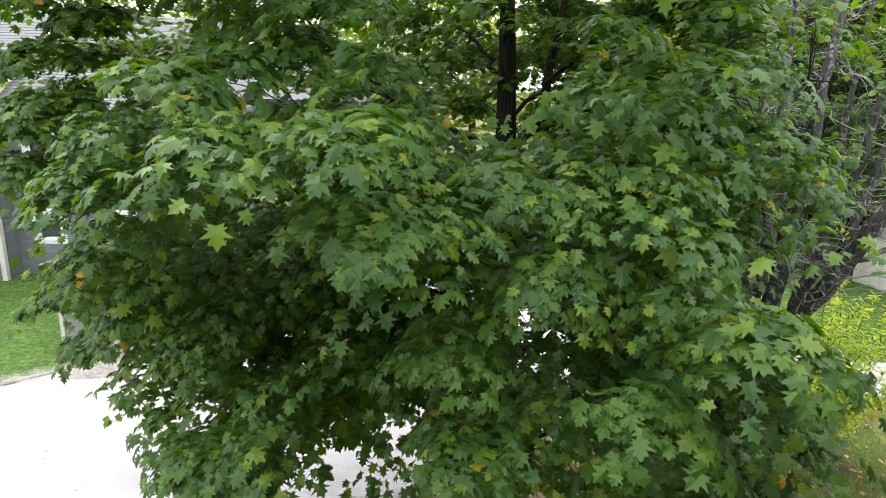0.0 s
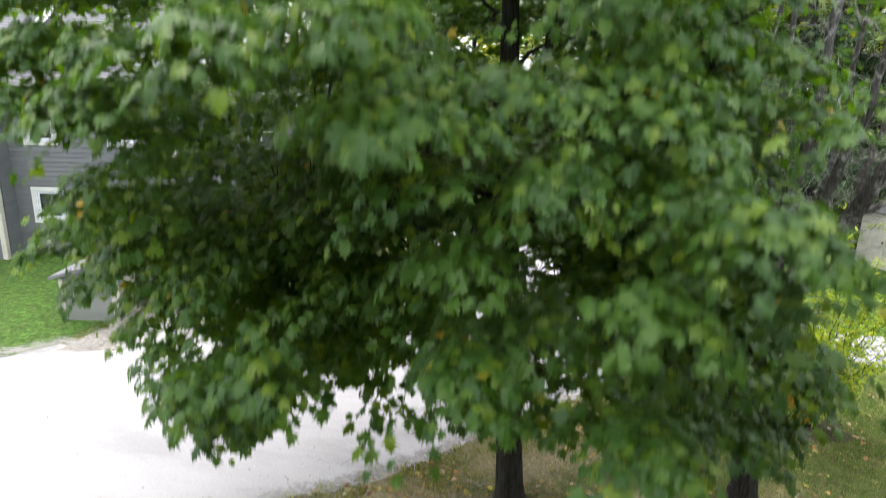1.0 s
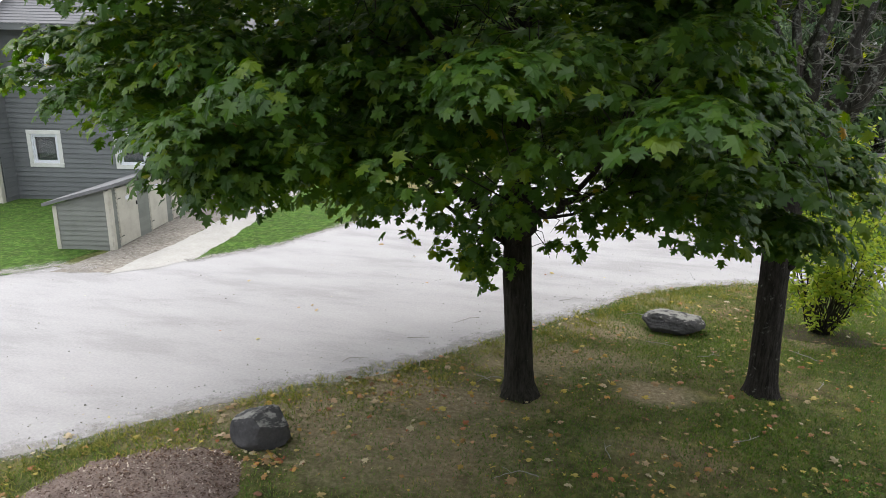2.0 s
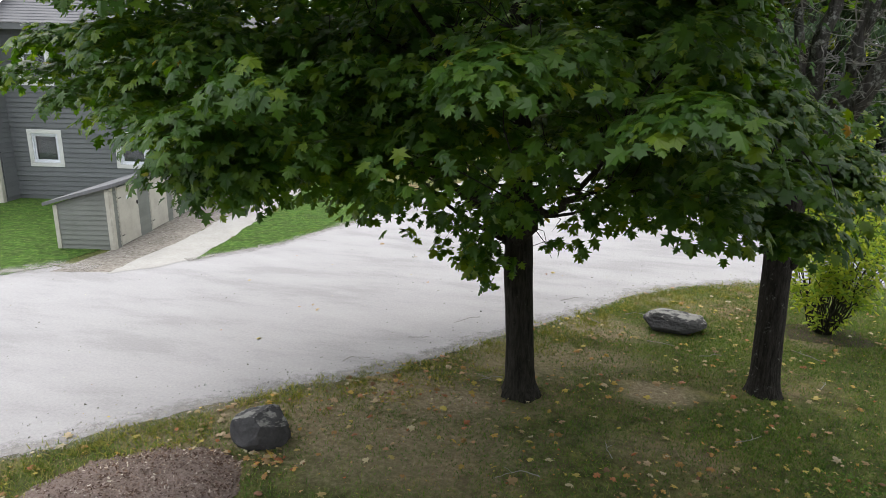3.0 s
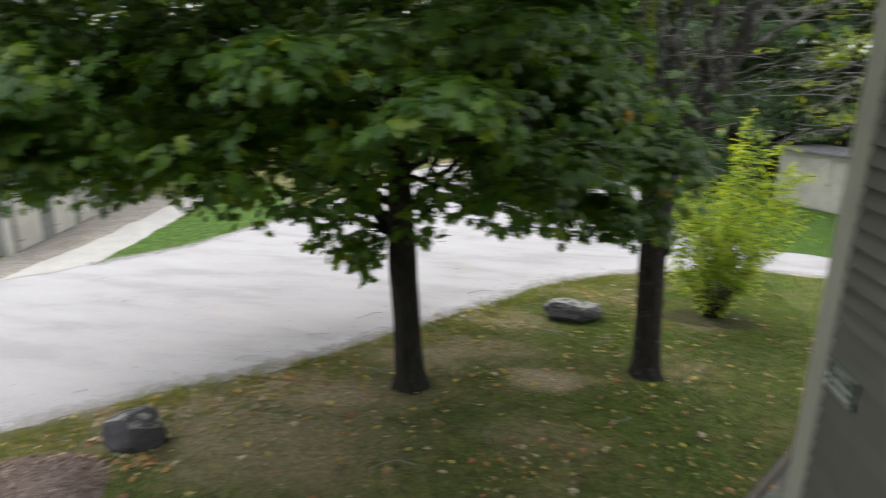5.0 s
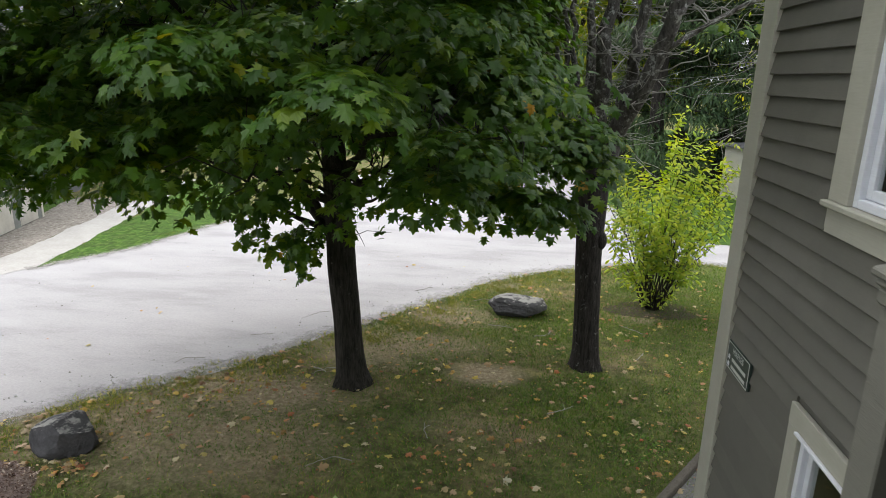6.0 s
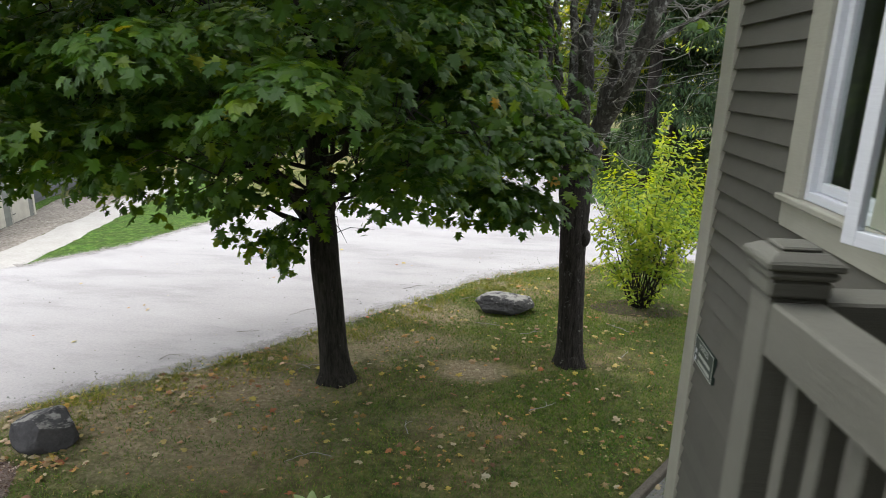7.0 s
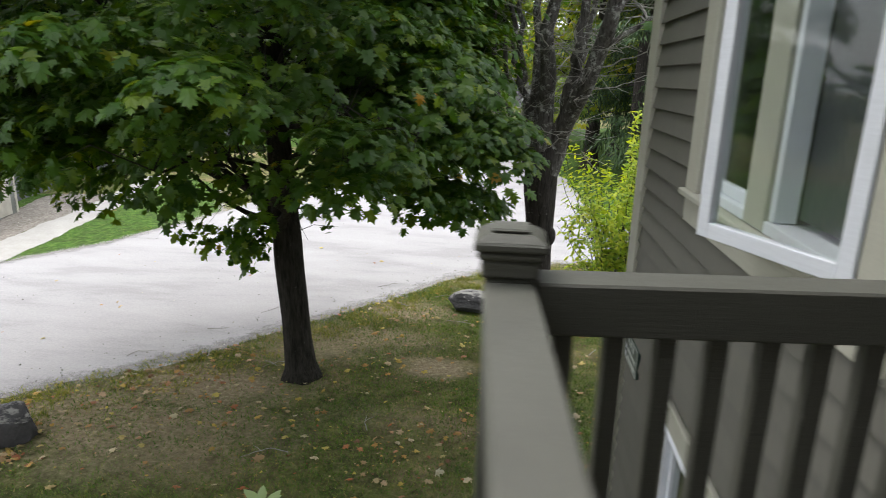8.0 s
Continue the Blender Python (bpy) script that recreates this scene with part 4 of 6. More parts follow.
part("roof", box((-0.2, -0.3, 1.96), (4.8, 2.3, 2.06), 0.02), MAT_SHINGLE, shed_far)


def far_house(m, label, w, h, mat):
    hs = thing("far_house", m, label, "house", "houses beyond the drive")
    part("body", box((0, 0, 0), (w, 8, h)), mat, hs)
    for k in range(int(h / 0.2)):
        part("clapboard", box((0.12, -0.022, k * 0.2), (w - 0.12, -0.002, k * 0.2 + 0.19)), mat, hs)
    part("corner_board", box((-0.02, -0.04, 0), (0.13, -0.003, h), 0.004), MAT_CREAM, hs)
    part("corner_board", box((w - 0.13, -0.04, 0), (w + 0.02, -0.003, h), 0.004), MAT_CREAM, hs)
    for zz in ((1.0, 3.6) if h > 5 else (1.0,)):
        for x in np.arange(1.2, w - 1.4, 2.6):
            wd = part("window", ring(x, x + 1.1, zz, zz + 1.3, 0.13, -0.05, -0.023), MAT_WHITE, hs)
            part("pane", box((x + 0.13, -0.04, zz + 0.13), (x + 0.97, -0.03, zz + 1.17)), MAT_BACKING, wd)
    bm = bmesh.new()
    v = [bm.verts.new(p) for p in ((-0.4, -0.5, h), (w + 0.4, -0.5, h), (w + 0.4, 4, h + 2.6), (-0.4, 4, h + 2.6), (-0.4, 8.5, h), (w + 0.4, 8.5, h))]
    for f in ((0, 1, 2, 3), (3, 2, 5, 4), (0, 3, 4), (1, 5, 2), (0, 4, 5, 1)):
        bm.faces.new([v[i] for i in f])
    part("roof", bm, MAT_SHINGLE, hs)
    return hs


far_house(pose(-27, 40, 0, 0, 0, 10), "grey clapboard house with white windows beyond the drive", 11, 5.4, MAT_HOUSE)
far_house(pose(2.5, 39, 0, 0, 0, -6), "small grey clapboard house among trees at the end of the drive", 2.4, 2.6, MAT_SHED)
# ---- boulders ----


def boulder(name, m, size, seed, label, tilt):
    bm = bmesh.new()
    bmesh.ops.create_icosphere(bm, subdivisions=5, radius=1.0)
    rng = np.random.default_rng(seed)
    cuts = [(unit(np.array([tilt, 0.1, 1.0])), 0.72), (unit(np.array([-0.5, -0.8, 0.45])), 0.80)] + [(unit(rng.normal(0, 1, 3)), rng.uniform(0.70, 0.95)) for _ in range(11)]
    for v in bm.verts:
        p = np.array(v.co)
        p = np.sign(p) * np.abs(p) ** 0.9
        for n, d in cuts:
            s = p @ n
            if s > d:
                p = p - n * (s - d) * 0.82
        q = Vector(p * 2.2 + seed)
        p = p * (1 + 0.07 * noise.noise(q) + 0.022 * noise.noise(q * 3.3) + 0.010 * noise.noise(q * 8) + 0.006 * noise.noise(q * 19))
        v.co = (p[0] * size[0] * 1.12, p[1] * size[1] * 1.12, max(p[2], -0.45) * size[2] * 1.25)
    ob = part(name, bm, MAT_STONE, None, "", m)
    return tagged(ob, label, "boulder", "boulders on the lawn")


boulder("boulder", pose(-3.70, 6.42, 0.16, 3, 0, 12), (0.325, 0.25, 0.25), 3, "rounded dark grey boulder with a pale top in the grass", -0.36)
boulder("boulder", pose(1.60, 11.78, 0.12, 0, 0, 10), (0.50, 0.34, 0.20), 8, "low wide grey boulder with a slanting flat top", 0.16)

# ---- trees ----


def limb(points, r0, r1, sides=8, wobble=0.03, seed=0, n=14):
    """A bent tapering limb through a few places."""
    rng = np.random.default_rng(seed)
    p = np.asarray(points, float)
    s = np.linspace(0, len(p) - 1, n)
    i = np.clip(s.astype(int), 0, len(p) - 2)
    f = (s - i)[:, None]
    f = f * f * (3 - 2 * f) * 0.35 + f * 0.65
    q = p[i] + (p[i + 1] - p[i]) * f
    q[1:-1] += rng.normal(0, wobble, (n - 2, 3)) * np.array([1, 1, 0.5])
    r = r0 + (r1 - r0) * np.linspace(0, 1, n) ** 0.8
    return q, r, tube_arrays(q, r, sides)


def trunk_mesh(name, points, radii, flare=0.10, seed=1, sides=20, n=46):
    """A trunk with a root flare and ridged bark."""
    p = np.asarray(points, float)
    zs = np.linspace(p[0, 2], p[-1, 2], n)
    q = np.column_stack([np.interp(zs, p[:, 2], p[:, 0]), np.interp(zs, p[:, 2], p[:, 1]), zs])
    r = np.interp(zs, p[:, 2], radii) + flare * np.exp(-(zs - zs[0]) / 0.16)
    v, f = tube_arrays(q, r, sides)
    c = np.repeat(q, sides, axis=0)
    d = v - c
    ang = np.arctan2(d[:, 1], d[:, 0])
    k = np.array([noise.noise(Vector((math.cos(a) * 2.6, math.sin(a) * 2.6, z * 0.7 + seed))) * 0.10 + noise.noise(Vector((math.cos(a) * 9, math.sin(a) * 9, z * 1.5 + seed))) * 0.05 for a, z in zip(ang, v[:, 2])])
    root = 0.45 * np.exp(-(v[:, 2] - zs[0]) / 0.12) * np.maximum(0, np.sin(ang * 5 + seed)) * 0.5
    return mesh_arrays(name, c + d * (1 + k + root)[:, None], f, True)


def sprays(centres, outward, rng, per, radius, size, droop=0.5):
    """Leaves round twig ends: each spray is a drooping dome of leaves that point away from its middle."""
    n = len(centres)
    c = np.repeat(centres, per, axis=0)
    o = np.repeat(outward, per, axis=0)
    rad = np.repeat(radius, per)
    a = rng.uniform(0, 2 * np.pi, n * per)
    t = np.sqrt(rng.uniform(0.02, 1, n * per))
    flat = np.column_stack([np.cos(a), np.sin(a), np.zeros(n * per)])
    pos = c + flat * (rad * t)[:, None]
    pos[:, 2] += rad * (0.28 - droop * 0.75 * t ** 2) + rng.normal(0, 0.05, n * per)
    pos += o * (rad * 0.25 * rng.uniform(-1, 1, n * per))[:, None]
    nrm = unit(np.array([0, 0, 1.0]) + flat * (0.6 * t)[:, None] + o * 0.62 + rng.normal(0, 0.36, (n * per, 3)))
    tip = unit(flat * 0.7 + o * 0.5 + np.array([0, 0, -0.6]) + rng.normal(0, 0.24, (n * per, 3)))
    sz = size * rng.uniform(0.6, 1.15, n * per)
    return pos, nrm, tip, sz


def crown_points(rng, n, base, zr, profile, factor, lo, hi, bumps, seed):
    """Places of twig ends between two shells of a crown, with lumps and gaps in it."""
    out = []
    zs, rs = profile
    w = np.array(rs) + 0.3
    while len(out) < n:
        z = np.interp(rng.uniform(), np.cumsum(w) / w.sum(), zs) + rng.normal(0, 0.15)
        if not zr[0] <= z <= zr[1]:
            continue
        a = rng.uniform(0, 2 * np.pi)
        lump = 1 + bumps * noise.noise(Vector((math.cos(a) * 2.0, math.sin(a) * 2.0, z * 0.9 + seed))) + 0.5 * bumps * noise.noise(Vector((math.cos(a) * 5, math.sin(a) * 5, z * 2.1 + seed)))
        r = np.interp(z, zs, rs) * factor(a) * lump * math.sqrt(rng.uniform(lo * lo, hi * hi))
        gap = noise.noise(Vector((r * math.cos(a) * 0.75, r * math.sin(a) * 0.75, z * 1.1 + seed)))
        if gap < -0.32:
            continue
        out.append((base[0] + r * math.cos(a), base[1] + r * math.sin(a), z))
    return np.array(out)


def twigs_to(points, nodes, rng, r=0.0035, sides=3):
    """Thin twigs from the nearest limb places that lie lower and further in."""
    pieces = []
    used = np.zeros(len(nodes))
    for p in points:
        d = np.linalg.norm(nodes - p, axis=1) + 0.6 * np.maximum(0, nodes[:, 2] - p[2])
        i = np.argmin(d)
        if d[i] > 0.75 or used[i] > 3:
            continue
        used[i] += 1
        q = nodes[i]
        mid = (p + q) / 2 + rng.normal(0, 0.06, 3) + np.array([0, 0, 0.08])
        pieces.append(tube_arrays(np.array([q, mid, p]), np.array([r * 2.2, r * 1.5, r * 0.6]), sides))
    return joined(pieces)


rng = np.random.default_rng(11)
T1 = np.array([-0.78, 8.55, 0.0])
maple = thing("maple_tree", pose(*T1), "tall green maple with a wide dense crown over the lawn", "tree", "maples on the lawn")
AXIS1 = [(0, 0, -0.05), (-0.06, 0, 0.9), (-0.13, 0, 1.75), (-0.20, 0.02, 3.2), (-0.32, 0.05, 5.6), (-0.42, 0.1, 8.2), (-0.45, 0.15, 10.2)]
part("trunk", trunk_mesh("trunk", AXIS1, [0.215, 0.20, 0.195, 0.16, 0.14, 0.08, 0.02], 0.07, 1), MAT_BARK, maple)
PROFILE1 = ([2.6, 3.0, 3.4, 4.0, 4.8, 6.0, 7.2, 8.5, 10.0, 11.2], [1.2, 2.6, 3.9, 4.9, 5.3, 5.5, 5.4, 4.6, 3.0, 0.4])


def factor1(a):
    x, y = math.cos(a), math.sin(a)
    return min(1.0 + 0.10 * max(0, -x) - 0.30 * max(0, y), 0.47 / max(x, 0.01))


nodes = []
heights = [2.25, 2.35, 2.5, 2.75, 3.1, 3.4, 3.8, 4.2, 4.6, 5.0, 5.4, 5.9, 6.3, 6.8, 7.3, 7.8, 8.4, 9.0]
for i, z in enumerate(heights):
    a = i * 2.399 + 2.6
    x0, y0 = np.interp(z, [p[2] for p in AXIS1], [p[0] for p in AXIS1]), np.interp(z, [p[2] for p in AXIS1], [p[1] for p in AXIS1])
    zt = z + 1.5 + 0.12 * z
    reach = np.interp(min(zt, 10.5), *PROFILE1) * factor1(a) * 0.72
    d = np.array([math.cos(a), math.sin(a)])
    pts = [(x0, y0, z - 0.12), (x0 + d[0] * reach * 0.3, y0 + d[1] * reach * 0.3, z + 0.45), (d[0] * reach * 0.65, d[1] * reach * 0.65, z + 0.95), (d[0] * reach, d[1] * reach, zt)]
    r0 = max(0.035, 0.085 - 0.005 * i)
    q, r, tb = limb(pts, r0, 0.012, 7, 0.04, 100 + i, 16)
    pieces = [tb]
    nodes.append(q[3:])
    for k in range(5):
        s = q[5 + 2 * k]
        b = a + (-1) ** k * rng.uniform(0.5, 1.0)
        ln = reach * rng.uniform(0.25, 0.42)
        e = s + np.array([math.cos(b) * ln, math.sin(b) * ln, rng.uniform(0.0, 0.55)])
        q2, r2, tb2 = limb([s, (s + e) / 2 + np.array([0, 0, 0.1]), e], r0 * 0.35, 0.006, 5, 0.03, 300 + i * 7 + k, 9)
        pieces.append(tb2)
        nodes.append(q2[2:])
    part("limb", mesh_arrays("limb", *joined(pieces), True), MAT_BARK, maple)
for pts, r0, sd in (([(-0.28, 0.03, 5.0), (0.1, 0.0, 6.4), (0.35, 0.2, 8.0), (0.5, 0.3, 9.6)], 0.10, 77), ([(-0.13, 0, 2.12), (-0.42, -0.05, 2.30), (-0.85, -0.1, 2.5), (-1.7, -0.2, 3.2)], 0.068, 78), ([(-0.15, 0, 2.3), (-0.5, 0.05, 2.62), (-1.1, 0.1, 3.3), (-2.2, 0.2, 4.3)], 0.075, 79)):
    q, r, tb = limb(pts, r0, 0.015, 8, 0.02, sd, 14)
    part("limb", mesh_arrays("limb", *tb, True), MAT_BARK, maple)
    nodes.append(q)
nodes = np.concatenate(nodes)

GAPS = [(-0.75, -4.0, 4.45, 0.6, 1.3, 0.5), (0.1, -3.2, 7.35, 0.75, 2.7, 0.95), (-0.2, -1.6, 6.6, 0.5, 1.5, 0.7), (-1.55, -4.6, 5.0, 0.95, 1.5, 0.62), (1.0, -4.2, 4.95, 0.4, 0.9, 0.35)]


BOUGHS = [(-1.05, -5.8, 6.3), (-1.65, -5.3, 6.6), (-0.43, -5.6, 6.4), (-0.28, -5.5, 5.95), (1.33, -4.4, 6.1), (0.37, -4.6, 6.1), (0.06, -4.99, 5.09), (0.6, -4.85, 5.45), (1.85, -5.3, 5.45), (1.3, -5.3, 5.0),
          (0.3, -5.05, 4.38), (1.35, -5.35, 4.2), (-1.07, -5.2, 4.3), (-1.83, -5.0, 4.0), (-1.75, -4.65, 3.65), (2.0, -4.15, 3.8), (2.65, -2.75, 3.22), (2.2, -2.5, 4.25), (1.7, -3.65, 3.4), (-2.6, -5.0, 5.9)]
HIGH_BOUGHS = [(2.3, -3.2, 6.3), (2.5, -2.8, 5.9), (2.0, -3.2, 6.8), (-0.8, -4.6, 6.26), (-0.43, -4.7, 6.12), (-0.16, -5.0, 5.91), (-0.67, -4.9, 5.91), (-0.57, -4.0, 6.32), (-0.08, -4.46, 4.29), (0.75, -4.8, 5.62), (1.01, -4.4, 6.17), (1.17, -4.7, 5.95), (1.52, -4.6, 5.5), (1.84, -4.6, 5.24),
               (2.15, -4.6, 5.11), (1.47, -4.6, 4.64), (-1.62, -4.4, 3.82), (-2.41, -4.9, 6.28), (-1.57, -5.2, 6.12), (-2.95, -4.6, 5.95), (-1.66, -4.6, 6.74), (-1.42, -4.2, 6.89), (-0.98, -3.6, 6.73), (0.56, -4.0, 6.65), (0.77, -4.0, 7.03), (-0.14, -4.2, 7.01),
               (1.73, -3.4, 6.06), (2.06, -3.0, 5.54), (-2.45, -4.0, 4.52), (-3.07, -4.0, 4.02), (0.62, -4.37, 4.57)]
RIGHT_BOUGHS = [(1.95, -2.3, 4.75), (2.3, -1.75, 4.5), (2.5, -2.2, 4.15), (2.18, -2.6, 4.05), (1.8, -2.8, 4.42), (2.62, -2.5, 3.82), (2.06, -2.85, 3.68), (1.6, -3.2, 4.75), (2.9, -2.45, 3.62), (2.85, -2.3, 3.88)]
LOW_BOUGHS = [(-1.9, -4.5, 3.68), (-2.15, -4.5, 3.7), (-2.12, -4.45, 3.72), (-2.3, -4.4, 3.95), (-1.75, -4.6, 3.95), (2.6, -2.55, 3.15), (2.3, -2.35, 3.05)]
WEST_BOUGHS = [(-4.5, -3.6, 6.2), (-4.6, -3.5, 6.8), (-4.3, -3.6, 7.3), (-4.32, -3.2, 4.66), (-3.88, -3.4, 4.22), (-3.27, -3.6, 4.65), (-4.79, -3.0, 4.35), (-2.8, -3.8, 4.38), (-2.4, -3.6, 4.65), (-3.95, -3.6, 6.9), (-3.65, -3.9, 6.45), (-3.8, -4.0, 5.95), (-3.29, -3.9, 5.15), (-3.57, -3.4, 7.23), (-2.98, -3.8, 4.69), (-4.2, -3.6, 5.95), (-4.1, -3.5, 6.45)]


def fan_rosettes(centres, rng, count, low, high, steep=1.0):
    """Shoot ends of drooping fans, one fan to a bough: the places of the shoots and the way each one faces."""
    out, face = [], []
    for c in centres:
        o = np.array([c[0], c[1], 0.0])
        o /= np.linalg.norm(o) + 1e-6
        w = np.array([-o[1], o[0], 0])
        size = rng.uniform(low, high)
        tilt = rng.normal(0, 0.12)
        u, t = rng.uniform(-1.0, 0.55, count), rng.uniform(-1, 1, count)
        t *= 0.95 - 0.45 * np.abs(u)
        drop = 0.16 - 0.62 * np.maximum(u + 0.15, 0) ** 2 - 0.42 * t * t + tilt * t
        q = np.asarray(c) + o * (size * u)[:, None] + w * (size * t)[:, None]
        q[:, 2] += size * drop * steep + rng.normal(0, 0.035, count)
        n = np.array([0, 0, 1.0]) + o * (0.10 + 0.95 * np.maximum(u + 0.15, 0))[:, None] + w * (0.65 * t - tilt)[:, None]
        out.append(q)
        face.append(unit(n))
    return np.concatenate(out), np.concatenate(face)


def rosettes(centres, facing_way, rng, per, spread, size, loose=0.2):
    """Leaves in rings round shoot ends, tips pointing away from the shoot and hanging a little."""
    n = len(centres) * per
    c, up = np.repeat(centres, per, axis=0), np.repeat(facing_way, per, axis=0)
    side = unit(np.cross(up, np.array([0.31, 0.2, 0.93])))
    other = np.cross(up, side)
    a = np.tile(np.arange(per) * 2 * np.pi / per, len(centres)) + np.repeat(rng.uniform(0, 6.28, len(centres)), per) + rng.normal(0, 0.35, n)
    e = side * np.cos(a)[:, None] + other * np.sin(a)[:, None]
    t = rng.uniform(0.25, 1.0, n)
    pos = c + e * (spread * t)[:, None] - up * (spread * 0.35 * t * t)[:, None] + rng.normal(0, 0.012, (n, 3))
    nrm = unit(up + e * (0.40 * t)[:, None] + rng.normal(0, loose, (n, 3)))
    tip = unit(e + np.array([0, 0, -0.55]) + up * 0.05 + rng.normal(0, 0.2, (n, 3)))
    return pos, nrm, tip, size * rng.uniform(0.55, 1.2, n)


wild = crown_points(rng, 860, (0, 0), (3.35, 10.9), PROFILE1, factor1, 0.80, 1.02, 0.2, 1.0)
shrink = np.where((wild[:, 1] < -2.5) & (wild[:, 2] < 7.5), 0.88, 1.0)
wild[:, :2] *= shrink[:, None]
wild = wild[(wild[:, 1] > -2.8) | (wild[:, 2] > 7.2) | (rng.uniform(size=len(wild)) < np.where(wild[:, 2] < 4.8, 0.05, 0.22))]
FRONT = [(x * 0.96, y * 0.96, z + 0.08) for x, y, z in BOUGHS + HIGH_BOUGHS + LOW_BOUGHS] + WEST_BOUGHS + RIGHT_BOUGHS
fans, fans_up = fan_rosettes(FRONT, rng, 31, 0.36, 0.56, 1.1)
wild = wild[(wild[:, 1] < 0) | (wild[:, 2] < 5) | (rng.uniform(size=len(wild)) < 0.85)]
shell, shell_up = fan_rosettes(wild, rng, 18, 0.50, 0.85)
deep = crown_points(rng, 600, (0, 0), (3.7, 10.6), PROFILE1, factor1, 0.15, 0.80, 0.10, 2.0)
deep = deep[(deep[:, 2] < 5.8) | (rng.uniform(size=len(deep)) < 0.55)]
deep = np.concatenate([deep, rng.normal(0, 1, (34, 3)) * np.array([0.8, 0.8, 0.45]) + np.array([-2.1, -2.2, 5.1]), rng.normal(0, 1, (26, 3)) * np.array([0.55, 0.8, 0.3]) + np.array([-1.75, -1.9, 3.95])])
inner_c, inner_up = fan_rosettes(deep, rng, 13, 0.5, 0.8)
UN = 230
under_r = np.sqrt(rng.uniform(0.3, 24, UN))
under_a = rng.uniform(0, 2 * np.pi, UN)
under = np.column_stack([under_r * np.cos(under_a), under_r * np.sin(under_a), 2.0 + np.interp(under_r, [0, 1.6, 3.0, 4.2, 5.2], [0.10, 0.22, 0.90, 1.55, 2.1]) + rng.uniform(0, 0.5, UN)])
under = under[under[:, 0] < 2.7]
low = rng.normal(0, 1, (18, 3)) * np.array([0.20, 0.26, 0.14]) + np.array([-0.82, -0.1, 2.0])
under[:, 2] += 0.32 * np.clip(under[:, 0] - 0.3, 0, 1) + 0.35 * np.clip(-under[:, 0] - 1.0, 0, 1)
heart_r, heart_a = np.sqrt(rng.uniform(0.2, 7.5, 90)), rng.uniform(0, 2 * np.pi, 90)
heart = np.column_stack([heart_r * np.cos(heart_a) - 0.2, heart_r * np.sin(heart_a), 2.5 + 0.12 * heart_r + rng.uniform(0, 1.0, 90)])
heart = heart[(np.hypot(heart[:, 0] + 0.2, heart[:, 1]) > 1.0) | (heart[:, 1] > 0.3)]
west = np.column_stack([rng.uniform(-3.6, -0.9, 60), rng.uniform(-2.8, 1.5, 60), rng.uniform(2.95, 3.6, 60)])
under = np.concatenate([under, low, heart, west])


def outward_of(p):
    o = p - np.array([0, 0, 5.2])
    o[:, 2] *= 0.35
    return unit(o)


v, f = twigs_to(np.concatenate([fans[::2], shell[::3], under, inner_c[::3]]), nodes, rng)
tagged(part("twig", mesh_arrays("twig", v, f), MAT_BARK, maple), kind="stuff")
sets = [rosettes(fans, fans_up, rng, 8, 0.135, 0.102), rosettes(shell, shell_up, rng, 7, 0.16, 0.112), rosettes(inner_c, inner_up, rng, 6, 0.18, 0.125, 0.3),
        sprays(under, outward_of(under), rng, 15, rng.uniform(0.14, 0.28, len(under)), 0.112, 0.7)]
pos, nrm, tip, sz = (np.concatenate(q) for q in zip(*sets))
ok = np.ones(len(pos), bool)
outer_n = len(sets[0][0]) + len(sets[1][0])
for g, whole in zip(GAPS, (False, True, True, False, False)):
    ok &= ((((pos - np.array(g[:3])) / np.array(g[3:])) ** 2).sum(1) > 0.92) | ((np.arange(len(pos)) >= outer_n) & (not whole))
lean = pos[:, 0] + T1[0] - 0.1 - 0.205 * (pos[:, 1] + T1[1] - 0.4)
ok &= (np.arange(len(pos)) < len(sets[0][0])) | (lean < 0) | (pos[:, 2] < 4.5) | (rng.uniform(size=len(pos)) < 0.12)
front_x = pos[:, 0] + 0.26 * pos[:, 1]
ok &= (pos[:, 1] > -0.05) | (pos[:, 1] < -2.6) | (pos[:, 2] > 4.1) | (np.abs(front_x) > 0.40) | (rng.uniform(size=len(pos)) < 0.08)
pos, nrm, tip, sz = pos[ok], nrm[ok], tip[ok], sz[ok]
# no lone leaf hangs below the crown
hung = np.flatnonzero(pos[:, 2] < 2.9)
mates = np.array([(np.sum((pos[hung] - pos[i]) ** 2, axis=1) < 0.03).sum() for i in hung])
keep = np.ones(len(pos), bool)
keep[hung[mates < 7]] = False
pos, nrm, tip, sz = pos[keep], nrm[keep], tip[keep], sz[keep]
near = (pos[:, 1] < -4.6) & (np.abs(pos[:, 0] - 0.8) < 2.0) & (pos[:, 2] > 3.6) & (pos[:, 2] < 5.2)
pick = np.flatnonzero(near)[:290]
rest = np.setdiff1d(np.arange(len(pos)), pick)
fine = (pos[rest, 1] < -2.0) & (pos[rest, 2] < 8.0)
tagged(part("front_crown", leaves("front_crown", pos[rest[fine]], nrm[rest[fine]], tip[rest[fine]], sz[rest[fine]], MAPLE_KINDS), MAT_LEAF, maple, "dense lobed green leaves in drooping sprays"), kind="stuff")
tagged(part("crown", leaves("crown", pos[rest[~fine]], nrm[rest[~fine]], tip[rest[~fine]], sz[rest[~fine]] * 1.05, MAPLE), MAT_LEAF, maple, "dense lobed green leaves in drooping sprays"), kind="stuff")
kinds = []
for shape in MAPLE_KINDS:
    kinds.append(leaves("leaf", np.zeros((1, 3)), np.array([[0, 0, 1.0]]), np.array([[0, 1.0, 0]]), np.ones(1), shape))
    kinds[-1].materials.append(MAT_LEAF)
